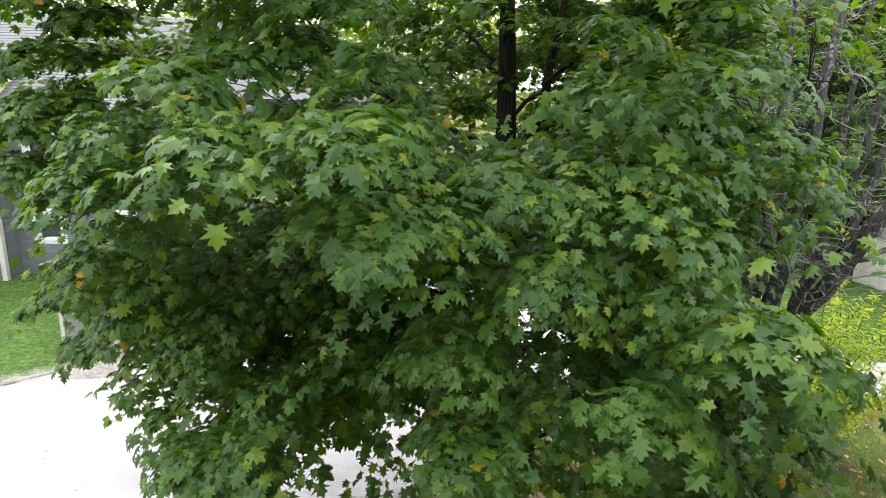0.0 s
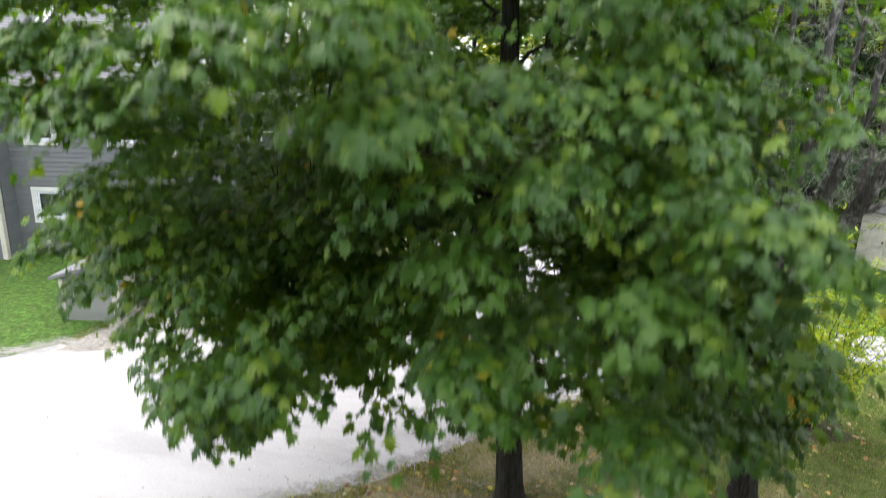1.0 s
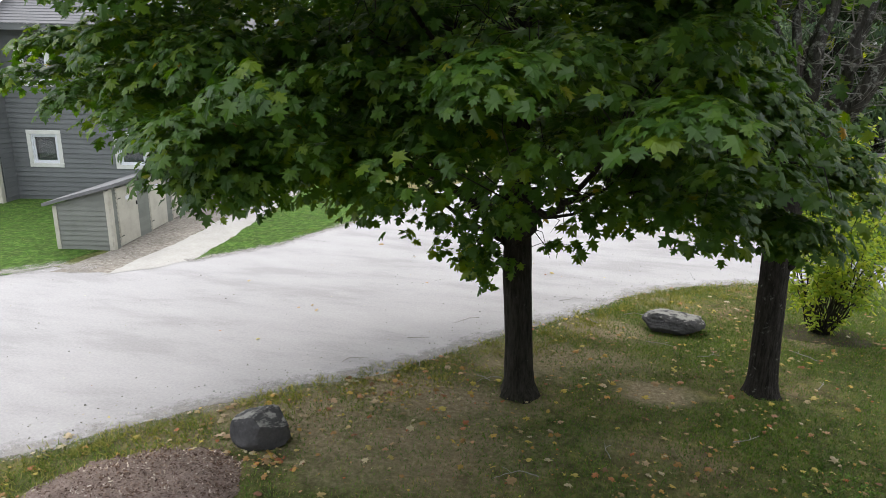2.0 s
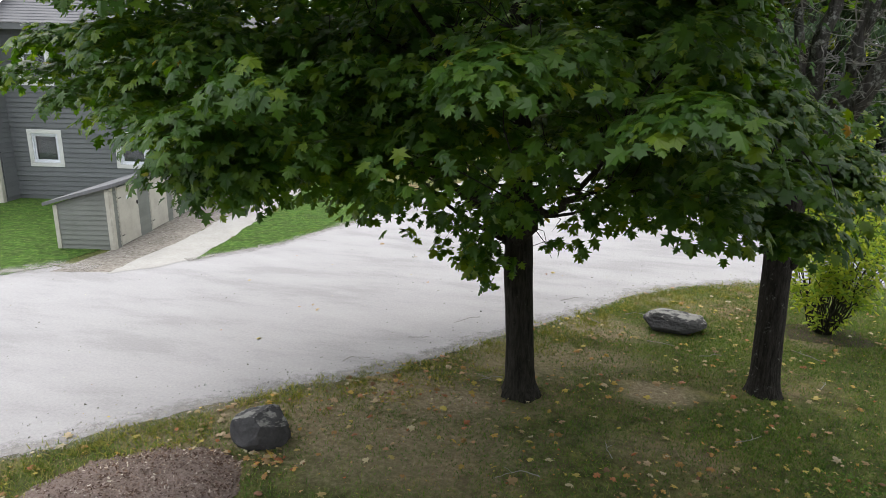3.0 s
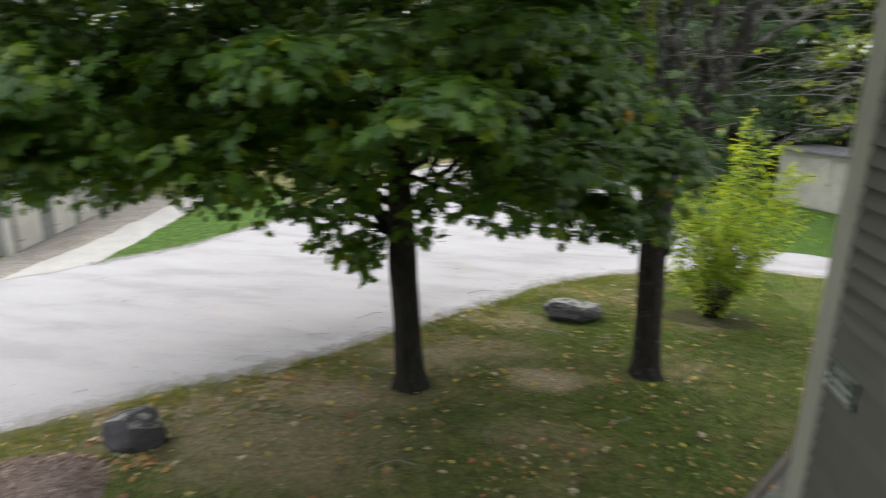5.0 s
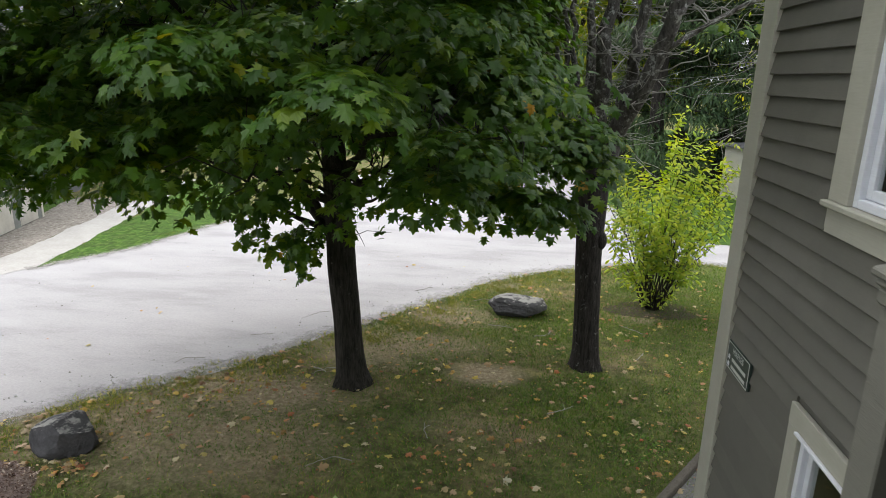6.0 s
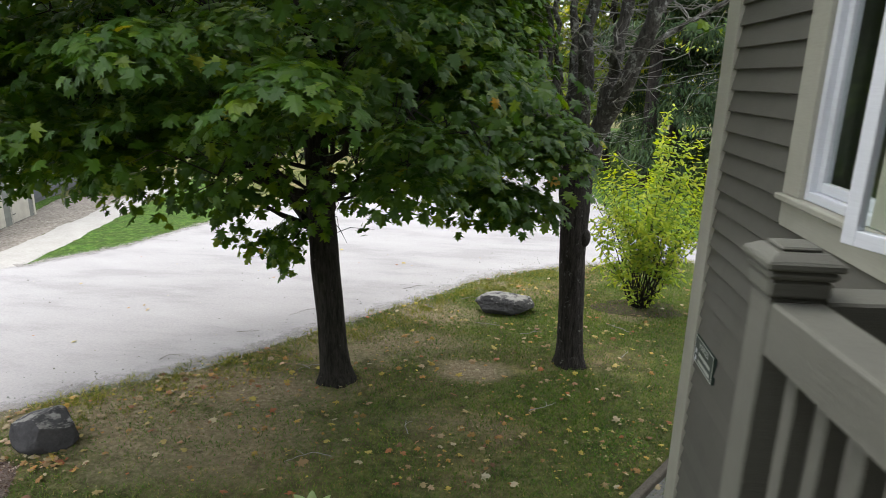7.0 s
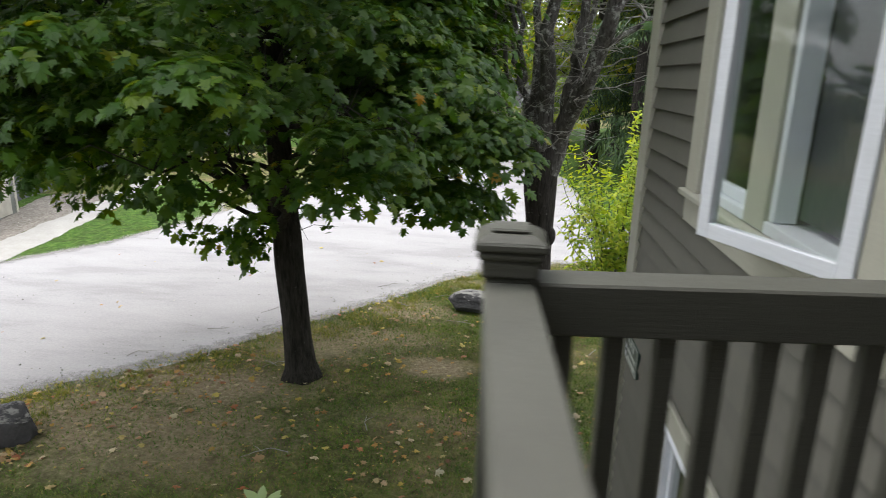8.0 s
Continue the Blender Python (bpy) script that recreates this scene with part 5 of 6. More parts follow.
for i in pick:
    n = Vector(nrm[i]).normalized()
    y = Vector(tip[i])
    y = (y - n * y.dot(n)).normalized()
    x = y.cross(n)
    s = float(sz[i])
    part("leaf", kinds[i % len(kinds)], None, maple, "", Matrix(((x.x * s, y.x * s, n.x * s, pos[i][0]), (x.y * s, y.y * s, n.y * s, pos[i][1]), (x.z * s, y.z * s, n.z * s, pos[i][2]), (0, 0, 0, 1))))

# the second tree: forked grey trunk, half of its limbs bare
T2 = np.array([2.67, 9.62, 0.0])
maple2 = thing("maple_tree", pose(*T2), "forked grey-barked maple with many bare dead limbs", "tree", "maples on the lawn")
part("trunk", trunk_mesh("trunk", [(0, 0, -0.05), (-0.05, 0, 0.9), (-0.09, 0, 1.76), (-0.11, 0, 2.3), (-0.13, 0, 2.75), (-0.12, -0.02, 3.1), (-0.08, -0.04, 3.45), (-0.06, -0.06, 3.8)], [0.20, 0.185, 0.185, 0.20, 0.235, 0.225, 0.15, 0.03], 0.07, 5), MAT_BARK_MID, maple2)
bm = bmesh.new()
bmesh.ops.create_icosphere(bm, subdivisions=3, radius=0.10, matrix=Matrix.Diagonal((1, 1, 1.5, 1)))
part("knot", bm, MAT_BARK_MID, maple2, "", pose(0.045, -0.06, 2.05))
rng = np.random.default_rng(23)
dead, nodes2 = [], []
LIMBS2 = [([(-0.10, 0, 2.85), (0.12, -0.1, 3.55), (0.40, -0.5, 4.3), (0.56, -1.0, 5.1), (0.85, -1.2, 6.0), (1.4, -1.4, 7.6), (1.9, -1.5, 9.5)], 0.175),
          ([(0.02, 0, 3.1), (0.14, -0.15, 3.7), (0.22, -0.4, 4.5), (0.26, -0.6, 5.1), (0.45, -0.8, 6.3), (0.8, -0.9, 8.5)], 0.125),
          ([(-0.12, 0, 2.9), (-0.13, -0.1, 3.7), (-0.18, -0.45, 4.7), (-0.15, -0.6, 5.3), (-0.05, -0.7, 7.4), (0.1, -0.7, 9.5)], 0.165),
          ([(-0.18, 0, 2.9), (-0.27, 0, 3.75), (-0.27, 0, 4.6), (-0.30, 0.05, 5.4), (-0.35, 0.2, 8.0)], 0.12),
          ([(-0.27, 0, 3.5), (-0.40, 0.02, 3.95), (-0.58, 0.1, 4.56), (-0.70, 0.15, 5.33), (-0.85, 0.2, 7.5)], 0.055),
          ([(-0.27, 0, 3.65), (-0.43, 0.05, 4.0), (-0.50, 0.1, 4.64), (-0.56, 0.15, 5.4), (-0.5, 0.3, 7.5)], 0.055),
          ([(-0.12, 0, 2.75), (-0.31, 0, 3.09), (-0.60, 0, 3.38), (-0.77, 0, 3.62), (-0.85, 0, 4.5), (-1.0, -0.1, 6.0)], 0.055),
          ([(-0.15, 0.02, 2.8), (-0.34, 0.02, 3.1), (-0.49, 0.05, 3.48), (-0.66, 0.1, 3.9), (-0.8, 0.2, 5.5)], 0.060),
          ([(0.20, -0.3, 4.0), (0.35, 0.1, 4.7), (0.50, 0.35, 5.6), (0.7, 0.6, 8.0)], 0.060),
          ([(0.50, -0.8, 4.7), (1.0, -0.8, 5.0), (1.7, -0.8, 5.4), (2.4, -0.9, 6.0)], 0.034),
          ([(0.56, -1.0, 5.1), (1.2, -0.8, 5.8), (2.0, -0.5, 6.9)], 0.060),
          ([(0.45, -0.6, 4.5), (0.75, -0.2, 5.4), (1.1, 0.1, 6.6), (1.4, 0.3, 8.2)], 0.065),
          ([(-0.06, 0, 3.76), (-0.52, -0.05, 3.51), (-1.06, -0.1, 3.37)], 0.028)]
for i, (pts, r0) in enumerate(LIMBS2):
    q, r, tb = limb(pts, r0, 0.03, 9, 0.025, 500 + i, 20)
    part("limb", mesh_arrays("limb", *tb, True), MAT_BARK_GREY, maple2)
    nodes2.append(q[4:])
    for k in range(15):
        s = q[rng.integers(6, 20)]
        a = rng.uniform(0, 2 * np.pi)
        ln = rng.uniform(0.5, 1.5)
        e = s + np.array([math.cos(a) * ln, math.sin(a) * ln, rng.uniform(-0.15, 0.7) * ln])
        q2, r2, tb2 = limb([s, (s + e) / 2 + rng.normal(0, 0.1, 3), e], rng.uniform(0.006, 0.015), 0.003, 4, 0.05, 600 + i * 40 + k, 9)
        dead.append(tb2)
        for j in range(4):
            s3 = q2[rng.integers(3, 9)]
            e3 = s3 + unit(e - s) * rng.uniform(0.1, 0.4) + rng.normal(0, 0.16, 3)
            dead.append(tube_arrays(np.array([s3, (s3 + e3) / 2 + rng.normal(0, 0.03, 3), e3]), np.array([0.0045, 0.0035, 0.0015]), 3))
v, f = joined(dead)
tagged(part("dead_twig", mesh_arrays("dead_twig", v, f), MAT_DEAD, maple2, "bleached bare twigs"), kind="stuff")
nodes2 = np.concatenate(nodes2)
sel = nodes2[(nodes2[:, 2] > 4.9)]
sel = sel[sel[:, 2] > 5.4]
live = sel[rng.integers(0, len(sel), 60)] + rng.normal(0, 0.5, (60, 3)) + np.array([-0.1, 0.5, 0.6])
v, f = twigs_to(live, nodes2, rng)
tagged(part("twig", mesh_arrays("twig", v, f), MAT_BARK_GREY, maple2), kind="stuff")
pos, nrm, tip, sz = sprays(live, outward_of(live), rng, 22, rng.uniform(0.22, 0.42, len(live)), 0.125, 0.5)
crown2 = part("crown", leaves("crown", pos, nrm, tip, sz, MAPLE), MAT_LEAF, maple2, "thin scattered green leaves")
tagged(crown2, kind="stuff")
# leaves above the view, added to shade the lawn below
high = np.column_stack([rng.normal(0.5, 1.3, 24), rng.normal(0.3, 1.2, 24), rng.uniform(8.0, 11.5, 24)])
pos, nrm, tip, sz = sprays(high, outward_of(high), rng, 20, rng.uniform(0.3, 0.5, len(high)), 0.17, 0.5)
tagged(part("upper_crown", leaves("upper_crown", pos, nrm, tip, sz, MAPLE_PLAIN), MAT_LEAF, maple2), kind="stuff")

# ---- shrub ----
rng = np.random.default_rng(31)
shrub = thing("shrub", pose(4.25, 12.45, 0), "bright yellow-green leafy shrub with many bare stems", "shrub")
pieces, lp, ln_, lt, ls_ = [], [], [], [], []


def leafy_shoot(q, start, gap, size):
    """Opposite pairs of narrow leaves along a shoot, arching down at their tips."""
    d = np.gradient(q, axis=0)
    cum = np.concatenate([[0], np.cumsum(np.linalg.norm(np.diff(q, axis=0), axis=1))])
    turn = rng.uniform(0, np.pi)
    s = cum[-1] * start
    while s < cum[-1]:
        at = np.array([np.interp(s, cum, q[:, k]) for k in range(3)])
        ax = unit(np.array([np.interp(s, cum, d[:, k]) for k in range(3)]))
        e1 = unit(np.cross(ax, np.array([0.3, 0.1, 0.95])))
        e2 = np.cross(ax, e1)
        turn += 1.3
        for sg in (0, np.pi):
            e = e1 * math.cos(turn + sg) + e2 * math.sin(turn + sg)
            tip = unit(e + ax * rng.uniform(0.2, 0.7) + np.array([0, 0, -0.15]) + rng.normal(0, 0.12, 3))
            lp.append(at)
            lt.append(tip)
            ln_.append(unit(np.array([0, 0, 1.0]) + ax * 0.3 + unit(at * np.array([1, 1, 0]) + 1e-3) * 0.7 + rng.normal(0, 0.42, 3)))
            ls_.append(size * rng.uniform(0.65, 1.15))
        s += gap * rng.uniform(0.8, 1.25)


for i in range(50):
    a, lean = rng.uniform(0, 2 * np.pi), 1.65 * math.sqrt(rng.uniform(0.01, 1))
    h = rng.uniform(2.35, 4.0) * (1.06 - 0.22 * lean)
    e = np.array([math.cos(a) * lean, math.sin(a) * lean, h])
    q, r, tb = limb([(math.cos(a) * 0.14, math.sin(a) * 0.14, 0.0), (e[0] * 0.42, e[1] * 0.42, h * 0.45), e], rng.uniform(0.010, 0.018), 0.003, 5, 0.03, 900 + i, 14)
    pieces.append(tb)
    leafy_shoot(q[8:], 0.05, 0.080, 0.14)
    for k in range(6):
        s = q[rng.integers(4, 13)]
        w = s + np.array([rng.normal(0, 0.22), rng.normal(0, 0.22), rng.uniform(0.05, 0.5)]) + unit(e * np.array([1, 1, 0])) * rng.uniform(0, 0.25)
        sh = np.array([s, (s + w) / 2 + np.array([0, 0, 0.05]), w])
        pieces.append(tube_arrays(sh, np.array([0.005, 0.004, 0.002]), 3))
        leafy_shoot(sh, 0.15, 0.078, 0.13)
for i in range(20):
    a, ro = rng.uniform(0, 2 * np.pi), rng.uniform(0.15, 0.55)
    s = np.array([math.cos(a) * 0.15, math.sin(a) * 0.15, 0.0])
    w = np.array([math.cos(a) * ro, math.sin(a) * ro, rng.uniform(0.25, 0.55)])
    sh = np.array([s, (s + w) / 2 + np.array([0, 0, 0.08]), w])
    pieces.append(tube_arrays(sh, np.array([0.005, 0.004, 0.002]), 3))
    leafy_shoot(sh, 0.3, 0.08, 0.13)
v, f = joined(pieces)
tagged(part("stem", mesh_arrays("stem", v, f), MAT_BARK, shrub, "thin dark stems"), kind="stuff")
foliage = part("foliage", leaves("foliage", np.array(lp), np.array(ln_), np.array(lt), np.array(ls_), OVAL), MAT_LEAF_BUSH, shrub, "narrow yellow-green leaves")
tagged(foliage, kind="stuff")

# ---- pale plant below the wall, dark ground cover ----
hosta = thing("hosta_plant", pose(-0.2, 5.55, -0.04), "pale variegated hosta in the lawn", "plant")
rng = np.random.default_rng(41)
for i in range(11):
    a = i * 2.4
    d = np.array([math.cos(a), math.sin(a), 0])
    part("leaf", leaves("leaf", np.array([d * 0.04 + np.array([0, 0, 0.12 + 0.008 * i])]), np.array([[-d[0] * 0.5, -d[1] * 0.5, 1.0]]), np.array([d + np.array([0, 0, 0.15])]), np.array([rng.uniform(0.16, 0.22)]), leaf_shape([(0.2, 0.2), (0.26, 0.5), (0.14, 0.82)])), MAT_HOSTA, hosta)
    part("stalk", mesh_arrays("stalk", *tube_arrays(np.array([[0, 0, 0], d * 0.03 + np.array([0, 0, 0.07]), d * 0.04 + np.array([0, 0, 0.125 + 0.008 * i])]), np.array([0.006, 0.005, 0.004]), 5)), MAT_LEAF_BUSH, hosta)
cover = thing("ground_cover_plant", pose(3.0, 7.25, 0), "low green creeping plant in the lawn", "plant")
n = 260
rr, aa = np.sqrt(rng.uniform(0, 1, n)) * 0.42, rng.uniform(0, 2 * np.pi, n)
pos = np.column_stack([rr * np.cos(aa), rr * np.sin(aa) * 0.9, rng.uniform(0.02, 0.12, n)])
tagged(part("foliage", leaves("foliage", pos, unit(np.array([0, 0, 1.0]) + rng.normal(0, 0.4, (n, 3))), rng.normal(0, 1, (n, 3)), rng.uniform(0.03, 0.06, n), OVAL), MAT_BLADE, cover), kind="stuff")

rng = np.random.default_rng(47)
n = 15000
chip = np.column_stack([rng.uniform(-5.7, -3.2, n), rng.uniform(3.1, 6.2, n)])
ci = np.clip(((chip[:, 0] + 5.8) / 2.7 * 69).astype(int), 0, 69) * 80 + np.clip(((chip[:, 1] - 3.0) / 3.3 * 79).astype(int), 0, 79)
top = hgt[ci]
chip, top = chip[top > 0.004], top[top > 0.004]
n = len(chip)
chips = part("bark_chip", leaves("bark_chip", np.column_stack([chip, top + 0.004]), np.array([0, 0, 1.0]) + rng.normal(0, 0.45, (n, 3)), rng.normal(0, 1, (n, 3)), 0.01 + 0.032 * rng.uniform(0, 1, n) ** 1.5,
             (np.array([(-0.22, 0, 0), (0.22, 0, 0), (0.16, 1, 0.1), (-0.18, 0.9, 0)]), np.array([(0, 1, 2), (0, 2, 3)]))), MAT_CHIP)
tagged(chips, "loose pale and dark bark chips on the mulch", "bark chips", kind="stuff")


def shoulder(name, line, inner, outer_w, seed, label, lift=0.0185):
    """A ragged band of dirt and grit where gravel and grass meet."""
    pts = []
    for a, b in zip(line, line[1:]):
        k = max(2, int(math.hypot(b[0] - a[0], b[1] - a[1]) / 0.2))
        pts += [(a[0] + (b[0] - a[0]) * i / k, a[1] + (b[1] - a[1]) * i / k) for i in range(k)]
    pts = np.array(pts)
    t = unit(np.gradient(pts, axis=0))
    nn = np.column_stack([-t[:, 1], t[:, 0]])
    across = np.linspace(0, 1, 9)
    w = -outer_w + (inner + outer_w) * across
    g = pts[:, None, :] + nn[:, None, :] * w[None, :, None]
    i, j = np.meshgrid(np.arange(len(pts) - 1), np.arange(8), indexing="ij")
    f = np.stack([i * 9 + j, (i + 1) * 9 + j, (i + 1) * 9 + j + 1, i * 9 + j + 1], -1).reshape(-1, 4)
    v = np.column_stack([g.reshape(-1, 2), np.full(len(pts) * 9, lift)])
    me = mesh_arrays(name, v, f)
    at = me.attributes.new("across", "FLOAT", "POINT")
    at.data.foreach_set("value", np.tile(1 - np.abs(across * 2 - 1), len(pts)).astype(np.float32))
    return tagged(part(name, me, MAT_SHOULDER), label, "dirt strip", kind="structure")


shoulder("road_shoulder", ROAD[2:19], 0.45, 0.30, 1, "ragged band of dirt and grit along the drive", 0.0085)
shoulder("verge_shoulder", [ROAD[-1], ROAD[-2], ROAD[-3], ROAD[-4]], 0.5, 0.6, 2, "gritty dirt between the drive and the house lawn")
shoulder("strip_shoulder", [p[:2] for p in (uv(-5.9, 14.5), uv(-4.1, 16.2), uv(-2.8, 18.5), uv(-2.0, 20), uv(-3, 24))], 0.35, 0.30, 3, "gritty dirt edge of the grass strip")

# ---- grass and fallen leaves ----


def blades(name, area, n, seed, mat, label, hmin, hmax, outlines_out=(), outlines_in=(), patch=0.0, worn=()):
    rng = np.random.default_rng(seed)
    p = np.column_stack([rng.uniform(area[0], area[1], n), rng.uniform(area[2], area[3], n)])
    ok = np.ones(n, bool)
    for o in outlines_out:
        ok &= ~inside(p, o)
    for o in outlines_in:
        ok &= inside(p, o)
    p = p[ok]
    dens = np.array([noise.noise(Vector((q[0] * 0.55, q[1] * 0.55, seed))) + 0.5 * noise.noise(Vector((q[0] * 2.1, q[1] * 2.1, seed))) for q in p])
    thin = np.zeros(len(p))
    for x, y, rx, ry, most in worn:
        thin = np.maximum(thin, most * np.clip(1.5 - np.hypot((p[:, 0] - x) / rx, (p[:, 1] - y) / ry), 0, 1))
    p = p[(dens > patch + rng.normal(0, 0.18, len(p))) & (rng.uniform(size=len(p)) > thin)]
    n = len(p)
    a = rng.uniform(0, 2 * np.pi, n)
    nrm = np.column_stack([np.cos(a), np.sin(a), rng.uniform(0.1, 0.7, n)])
    tip = np.column_stack([rng.normal(0, 0.35, (n, 2)), np.ones(n)])
    ob = part(name, leaves(name, np.column_stack([p, np.zeros(n)]), nrm, tip, rng.uniform(hmin, hmax, n), BLADE), mat)
    return tagged(ob, label, "grass", kind="stuff")


blades("grass", (-8, 6, 3.5, 16.5), 400000, 51, MAT_BLADE, "thin worn grass with brown tips", 0.02, 0.06, (ROAD, BARE, MULCH), (), -0.38, WORN_AND_LIT)
blades("grass", (-20, -3, 9, 24), 60000, 52, MAT_BLADE_GREEN, "short bright green mown grass", 0.03, 0.06, (), ([p[:2] for p in SHED_LAWN],), -0.9)
blades("grass", (-14, -3, 9, 26), 60000, 53, MAT_BLADE_GREEN, "short bright green mown grass of the strip", 0.03, 0.06, (), ([p[:2] for p in FAR_LAWN],), -0.9)

# brighter blades paint in the sunlit grass outside the crown's shade
blades("grass", (-1.5, 11.5, 10.2, 19.5), 170000, 58, MAT_BLADE_GREEN, "grass beside the drive, brighter green to stand for sunlight on it", 0.03, 0.065, (ROAD, SHRUB_SHADE), (), 0.02, WORN_AND_LIT)
blades("grass", (-7.0, 3.0, 4.2, 10.0), 130000, 60, MAT_BLADE_GREEN, "fresher clumps of grass in the worn lawn", 0.025, 0.055, (ROAD, MULCH), (), 0.52, WORN_AND_LIT)
# edge tufts; their number and pale yellow also paint in the lit strip
rng = np.random.default_rng(57)
line = np.array(ROAD[3:17])
seg = rng.integers(0, len(line) - 1, 460)
at = line[seg] + (line[seg + 1] - line[seg]) * rng.uniform(0, 1, (460, 1)) + rng.normal(0, 0.12, (460, 2)) + np.array([1.0, -1.0]) * (0.10 + 0.55 * rng.uniform(0, 1, (460, 1)) ** 2)
root = np.repeat(at, 34, axis=0) + rng.normal(0, 0.075, (460 * 34, 2))
a = rng.uniform(0, 2 * np.pi, len(root))
tuft = part("grass_tuft", leaves("grass_tuft", np.column_stack([root, np.full(len(root), 0.006)]), np.column_stack([np.cos(a), np.sin(a), rng.uniform(0.2, 0.8, len(root))]),
            np.column_stack([rng.normal(0, 0.5, (len(root), 2)), np.ones(len(root))]), rng.uniform(0.03, 0.09, len(root)), BLADE), MAT_BLADE_TUFT)
tagged(tuft, "ragged grass tufts along the edge of the drive", "grass", kind="stuff")
PEB = (np.array([(0, 0, 0.6), (0.5, 0, 0), (0, 0.45, 0), (-0.5, 0.1, 0), (0, -0.5, 0)]), np.array([(0, 1, 2), (0, 2, 3), (0, 3, 4), (0, 4, 1)]))
n = 900
q = np.column_stack([rng.uniform(-14, 6, n), rng.uniform(3, 22, n)])
q = q[inside(q, ROAD)]
seg = rng.integers(0, len(line) - 1, 500)
q = np.concatenate([q, line[seg] + (line[seg + 1] - line[seg]) * rng.uniform(0, 1, (500, 1)) + np.array([-0.25, 0.25]) + rng.normal(0, 0.3, (500, 2))])
verge_q = np.column_stack([rng.uniform(-15, -7, 1500), rng.uniform(9, 22, 1500)])
verge_q = verge_q[inside(verge_q, [p[:2] for p in VERGE])]
q = np.concatenate([q, verge_q])
n = len(q)
peb = part("gravel_stone", leaves("gravel_stone", np.column_stack([q, np.where(np.arange(n) >= n - len(verge_q), 0.006, 0.003)]), np.array([0, 0, 1.0]) + rng.normal(0, 0.1, (n, 3)), rng.normal(0, 1, (n, 3)), rng.uniform(0.012, 0.05, n) * rng.uniform(0.5, 1, n), PEB), MAT_STONE_SMALL)
tagged(peb, "loose grey stones on the gravel drive", "stones", kind="stuff")
rng = np.random.default_rng(61)
p = np.column_stack([rng.uniform(-8, 6, 5200), rng.uniform(3.5, 16, 5200)])
by_stone = rng.normal(0, 1, (190, 2)) * np.array([0.20, 0.17]) + np.array([-3.32, 6.02])
near_edge = line[rng.integers(0, 6, 420)] + rng.normal(0, 0.5, (420, 2)) + np.array([0.35, -0.35])
p = np.concatenate([p[:2600], near_edge, by_stone[~inside(by_stone, MULCH)], p[2600:]])
p = p[~inside(p, ROAD) | (rng.uniform(size=len(p)) < 0.012)]
w = np.array([noise.noise(Vector((q[0] * 0.6, q[1] * 0.6, 7))) for q in p]) + rng.normal(0, 0.3, len(p))
p = p[w > -0.1]
flat3 = np.column_stack([p, np.full(len(p), 0.028)])
nr = unit(np.array([0, 0, 1.0]) + rng.normal(0, 0.22, (len(p), 3)))
tp = rng.normal(0, 1, (len(p), 3))
sz = 0.026 + 0.085 * rng.uniform(0, 1, len(p)) ** 1.9
litter = part("leaf_litter", leaves("leaf_litter", flat3[110:], nr[110:], tp[110:], sz[110:], MAPLE), MAT_FALLEN)
m = 5200
bits = np.column_stack([rng.uniform(-8, 6, m), rng.uniform(3.5, 16, m)])
bits = bits[~inside(bits, ROAD)]
m = len(bits)
crumbs = part("leaf_scrap", leaves("leaf_scrap", np.column_stack([bits, np.full(m, 0.03)]), np.array([0, 0, 1.0]) + rng.normal(0, 0.3, (m, 3)), rng.normal(0, 1, (m, 3)), rng.uniform(0.012, 0.034, m), OVAL), MAT_FALLEN)
tagged(crumbs, "small curled scraps of dry leaf in the grass", "fallen leaves", kind="stuff")
tagged(litter, "yellow, orange and tan fallen leaves scattered over the lawn", "fallen leaves", kind="stuff")
for i in range(110):
    ob = part("fallen_leaf", leaves("fallen_leaf", np.zeros((1, 3)), nr[i:i + 1], tp[i:i + 1], sz[i:i + 1] + 0.02, MAPLE), MAT_FALLEN, None, "", pose(p[i][0], p[i][1], 0.025))
    tagged(ob, "dry autumn maple leaf lying on the grass", "leaf", "fallen leaves")

rng = np.random.default_rng(67)
for i, (x, y) in enumerate([(-1.25, 8.75), (-1.1, 8.9), (0.3, 11.6), (0.75, 12.2), (1.1, 11.0), (-2.4, 8.9), (0.5, 7.2), (-0.3, 6.6), (2.0, 8.0), (3.5, 9.9), (3.8, 11.0), (-2.9, 9.9), (-1.9, 11.2), (-0.5, 12.6), (1.9, 10.6), (-3.6, 8.7)]):
    a, ln = rng.uniform(0, 2 * np.pi), rng.uniform(0.25, 0.6)
    d = np.array([math.cos(a), math.sin(a), 0])
    w = np.array([-d[1], d[0], 0])
    bend = rng.uniform(-0.12, 0.12)
    q, r, tb = limb([(0, 0, 0.03), d * ln * 0.35 + w * bend + (0, 0, 0.05), d * ln * 0.7 + w * bend * 0.6 + (0, 0, 0.04), d * ln + (0, 0, 0.03)], 0.007, 0.003, 5, 0.006, 2000 + i, 12)
    e = q[6] + (d * 0.7 + w * rng.choice([-1, 1])) * ln * 0.25
    fork = tube_arrays(np.array([q[6], (q[6] + e) / 2 + (0, 0, 0.01), e]), np.array([0.005, 0.004, 0.002]), 4)
    tagged(part("fallen_twig", mesh_arrays("fallen_twig", *joined([tb, fork])), MAT_DEAD, None, "", pose(x, y, 0)), "thin bleached twig lying on the ground", "twig", "fallen twigs")

# ---- the wood behind ----


